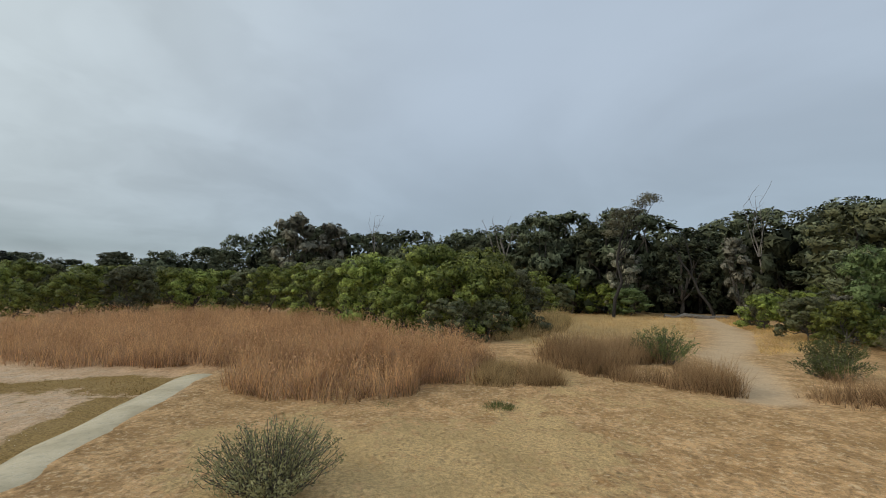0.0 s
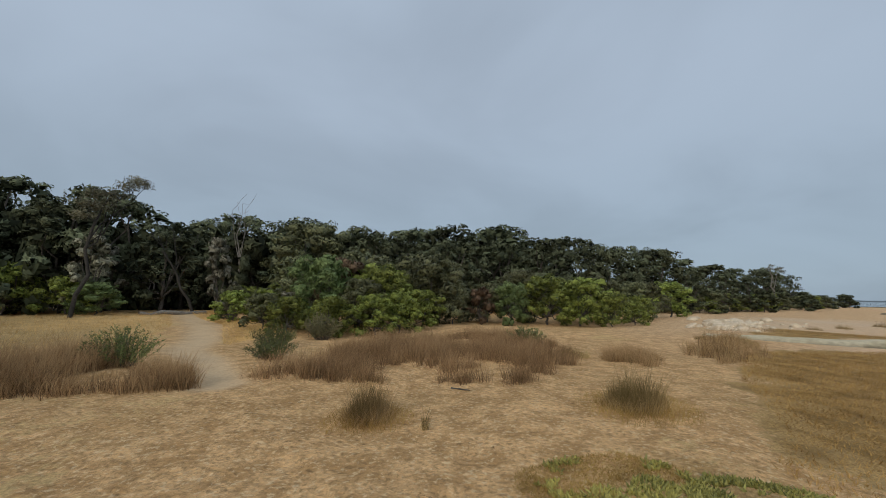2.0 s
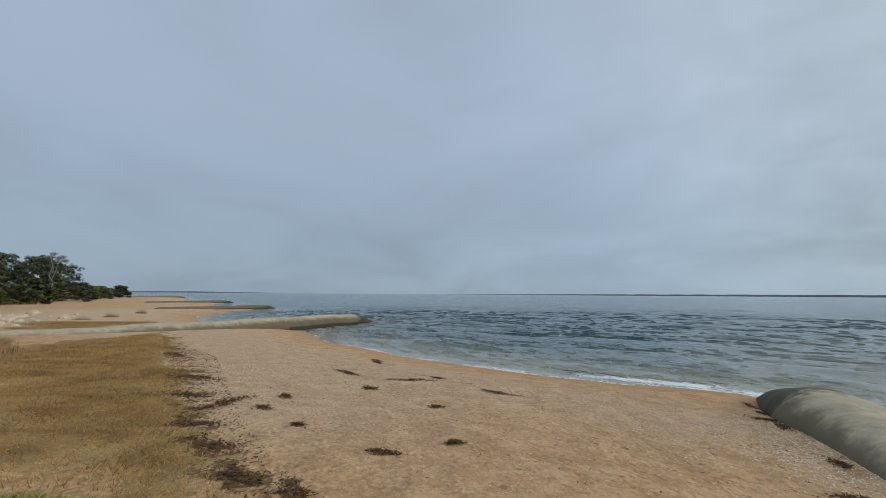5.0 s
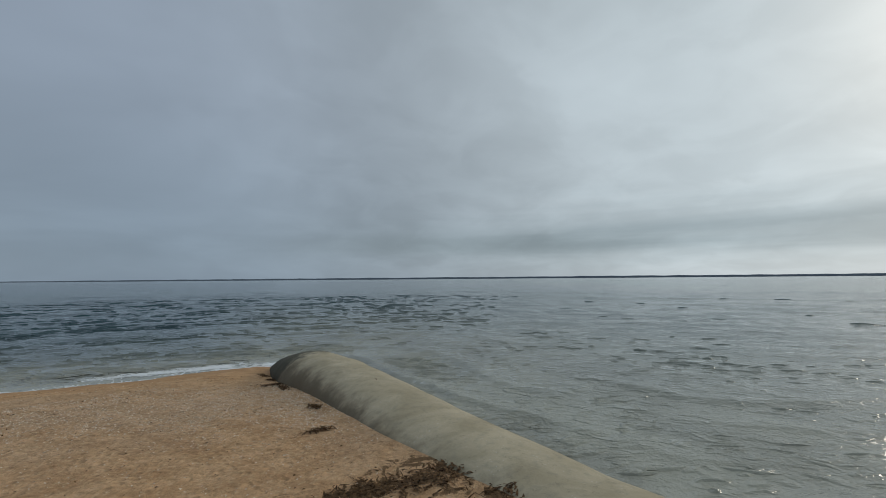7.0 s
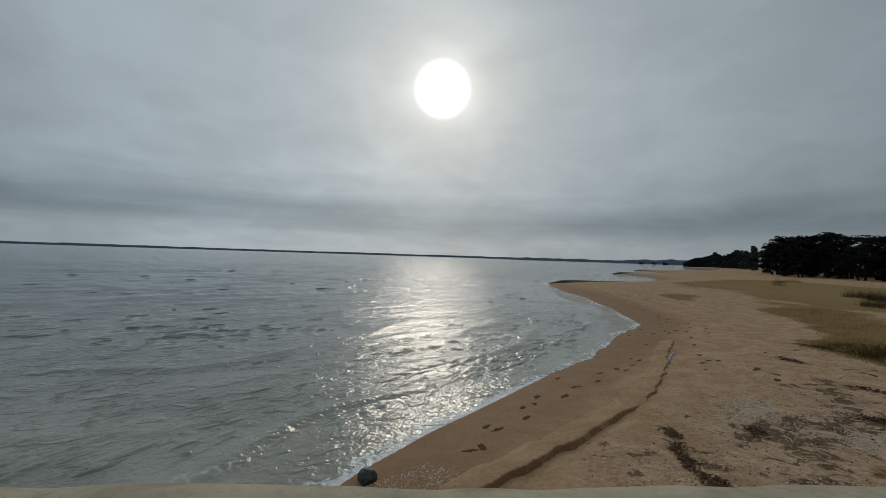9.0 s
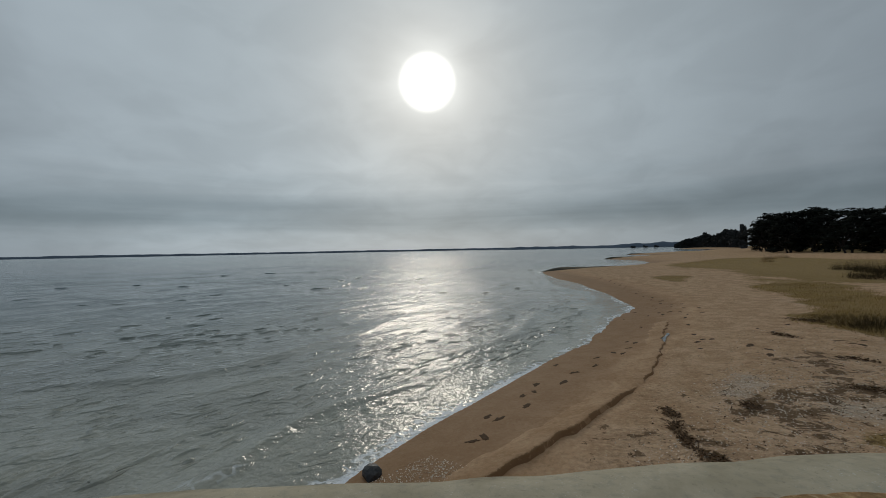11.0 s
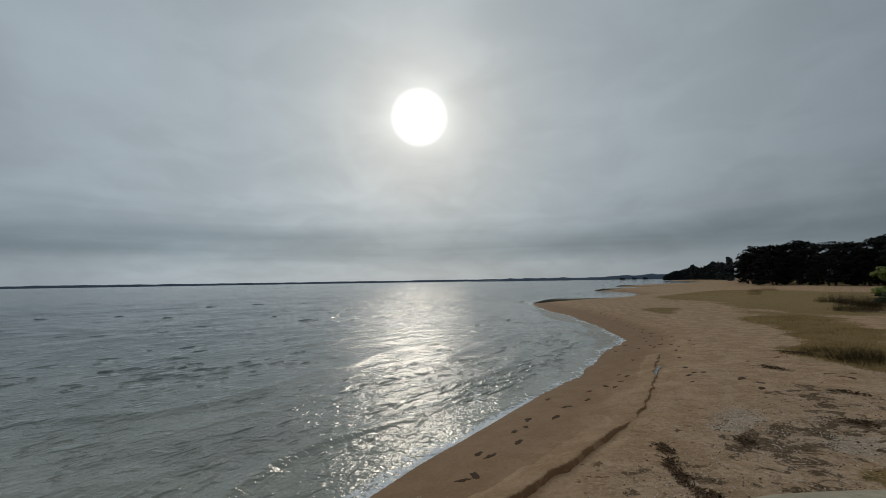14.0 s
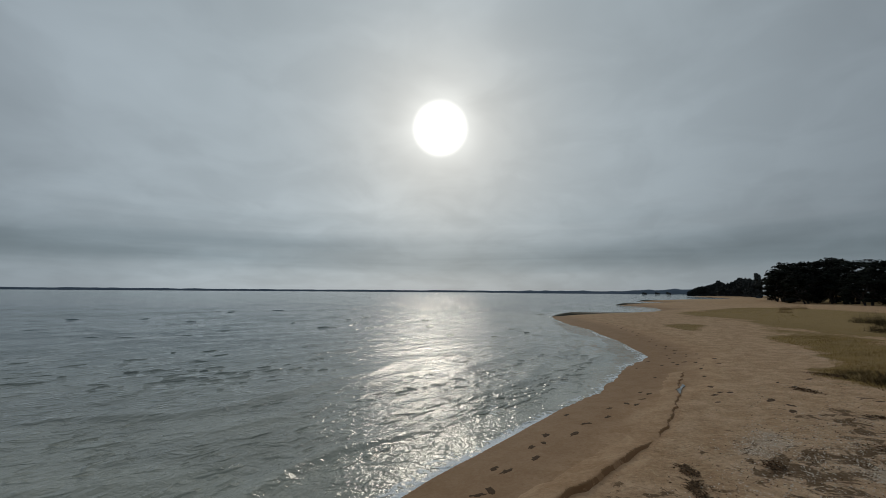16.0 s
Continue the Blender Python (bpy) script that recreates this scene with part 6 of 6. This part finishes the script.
def build_ledge(name, label, line, high, wide, seed):
    """A low wet bank of sand cut by the tide: gentle to seaward, steep to landward."""
    pts = []
    for (x0, y0), (x1, y1) in zip(line, line[1:]):
        for i in range(14):
            t = i / 14
            pts.append((x0 + (x1 - x0) * t, y0 + (y1 - y0) * t))
    prof = [(-1.0, -0.3), (-0.75, 0.1), (-0.4, 0.5), (-0.1, 0.9), (0.0, 1.0), (0.05, 0.85), (0.09, 0.0), (0.15, -0.5)]
    v, f = [], []
    for i, (x, y) in enumerate(pts):
        a, b = pts[max(0, i - 1)], pts[min(len(pts) - 1, i + 1)]
        d = Vector((b[0] - a[0], b[1] - a[1])).normalized()
        fade = min(1, i / 8, (len(pts) - 1 - i) / 12)
        wob = 0.05 * float(vnoise(x + seed, y, 3.0)) + 0.04 * float(vnoise(x, y + seed, 7.0))
        for u, h in prof:
            px, py = x + d.y * (u * wide + wob), y - d.x * (u * wide + wob)
            v.append((px, py, gz(px, py) + h * high * fade * (1 + 3 * wob) - (1 - fade) * 0.02))
    n = len(prof)
    for i in range(len(pts) - 1):
        for j in range(n - 1):
            f.append((i * n + j, i * n + j + 1, (i + 1) * n + j + 1, (i + 1) * n + j))
    me = mesh_of(name, v, f, M_GROUND, True)
    one = np.ones(len(v))
    # wet sand; the steep face is set darkest to paint in its shadow
    damp_shade = np.tile([0.4, 0.45, 0.5, 0.55, 0.6, 1.0, 1.0, 0.9], len(pts))
    colour_layer(me, "ways", one * 0, one * 0, one * 0)
    colour_layer(me, "zone", one * 0, one * 0, damp_shade)
    # litter colour on the steep face stands in for its shadow
    litter = np.tile([0.0, 0.0, 0.0, 0.05, 0.3, 0.62, 0.62, 0.4], len(pts))
    colour_layer(me, "cover", one * 0, one * 0, litter)
    return tagged(new(name, me), label, "sand", kind="structure")


build_ledge("sand_ledge", "low wet ledge cut into the beach by the tide", SCARP, 0.075, 0.6, 2)
build_ledge("sand_ledge", "shallow wet runnel in the beach", RILL, 0.035, 0.45, 5)


def build_tear():
    """The dark slit in the crest of the near tube."""
    v, f = limb([(-0.16, 0.0, 0.0), (-0.05, 0.012, 0.012), (0.06, -0.006, 0.012), (0.17, 0.004, 0.0)], 0.02, 0.008, 6)
    ob = under("tear", mesh_of("tear", v, f, M_WEED), main_tube, "dark tear in the fabric")
    ob.matrix_basis = pose(-1.66, -7.55, 0.0, 0, 0, 100)


build_tear()
for i, (x, y, h, w) in enumerate(((43.4, -12.5, 0.55, 0.5), (51.9, -17.5, 0.7, 0.5), (37.8, -9.3, 0.35, 0.5), (31.0, -5.6, 0.3, 0.6), (21.9, -1.6, 0.4, 0.4), (-52, 30, 0.8, 0.7), (-47, 27, 0.6, 0.6), (-58, 35, 0.9, 0.8))):
    build_tussock(x, y, h, w, 420, 380 + i * 5, "small dry tussock on the far beach")


def build_footprints():
    """Bare footprints on the wet sand: low dark pads with ragged edges."""
    r = np.random.default_rng(44)
    walks = [(-6.77, -0.11), (-7.3, 0.34), (-6.06, -0.3), (-5.95, -0.47), (-6.48, 0.76), (-6.62, 0.9), (-8.1, 0.53), (-8.6, 0.61), (-7.9, 0.3), (-6.92, -0.29), (-10.76, 2.61), (-10.52, 2.75), (-11.19, 3.08), (-11.81, 3.42), (-10.4, 2.14), (-9.64, 1.95), (-9.21, 1.42), (-8.53, 1.12),
             (-10.14, 1.17), (-12.15, 3.31), (-16.9, 6.56), (-17.2, 6.3), (-15.36, 6.1), (-14.03, 5.64), (-12.28, 5.07), (-11.2, 4.67), (-10.42, 4.39), (-14.36, 4.38)]
    for i in range(26):
        walks.append((-18 - 0.72 * i, 7.0 + 0.05 * i + 0.12 * (-1) ** i - 0.012 * max(0, i - 12) ** 2 * 0.2))
    for i in range(30):
        walks.append((-8 - 12 * r.random(), 4.4 + 3.4 * r.random()))
    one = []
    rings = ((1.12, -0.004), (1.0, 0.004), (0.82, 0.006), (0.5, 0.005), (0.0, 0.005))
    for u, h in rings:
        for j in range(14):
            q = 2 * math.pi * j / 14
            one.append((u * 0.135 * math.cos(q), u * 0.06 * math.sin(q) * (1 + 0.3 * math.cos(q)), h))
    faces = [(i * 14 + j, i * 14 + (j + 1) % 14, (i + 1) * 14 + (j + 1) % 14, (i + 1) * 14 + j) for i in range(4) for j in range(14)]
    v, f = [], []
    for x, y in walks:
        a, k = radians(150 + r.normal() * 25), 0.8 + 0.35 * r.random()
        ragged = k * 0.8 * (1 + 0.22 * r.normal(size=14))
        for c, (px, py, pz) in enumerate(one):
            q = ragged[c % 14]
            X, Y = x + (px * math.cos(a) - py * math.sin(a)) * q, y + (px * math.sin(a) + py * math.cos(a)) * q
            v.append((X, Y, pz))
        n = len(v) - len(one)
        f += [tuple(c + n for c in face) for face in faces]
    v = np.array(v)
    v[:, 2] += ground_z(v[:, 0], v[:, 1])
    tagged(new("footprints", mesh_of("footprints", v, f, M_FOOTPRINT, True)), "dark footprints trodden in the wet sand", "footprints", kind="stuff")


build_footprints()


def build_puddle():
    """A sliver of standing water left in the runnel."""
    v, f, n = [], [], 16
    for i in range(n + 1):
        t = i / n
        x, y = -12.9 + 1.5 * t, 4.62 - 0.68 * t + 0.03 * math.sin(t * 9)
        w = 0.055 * math.sin(math.pi * min(1, 0.04 + 0.92 * t)) ** 0.6 * (1 + 0.25 * math.sin(t * 14))
        for k in (-1, 1):
            v.append((x + 0.36 * w * k, y + 0.93 * w * k, 0.0))
    for i in range(n):
        f.append((2 * i, 2 * i + 1, 2 * i + 3, 2 * i + 2))
    v = np.array(v)
    v[:, 2] = ground_z(v[:, 0], v[:, 1]) + 0.02
    tagged(new("puddle", mesh_of("puddle", v, f, M_PUDDLE, True)), "narrow bright puddle in the wet sand", "puddle", kind="structure")


build_puddle()
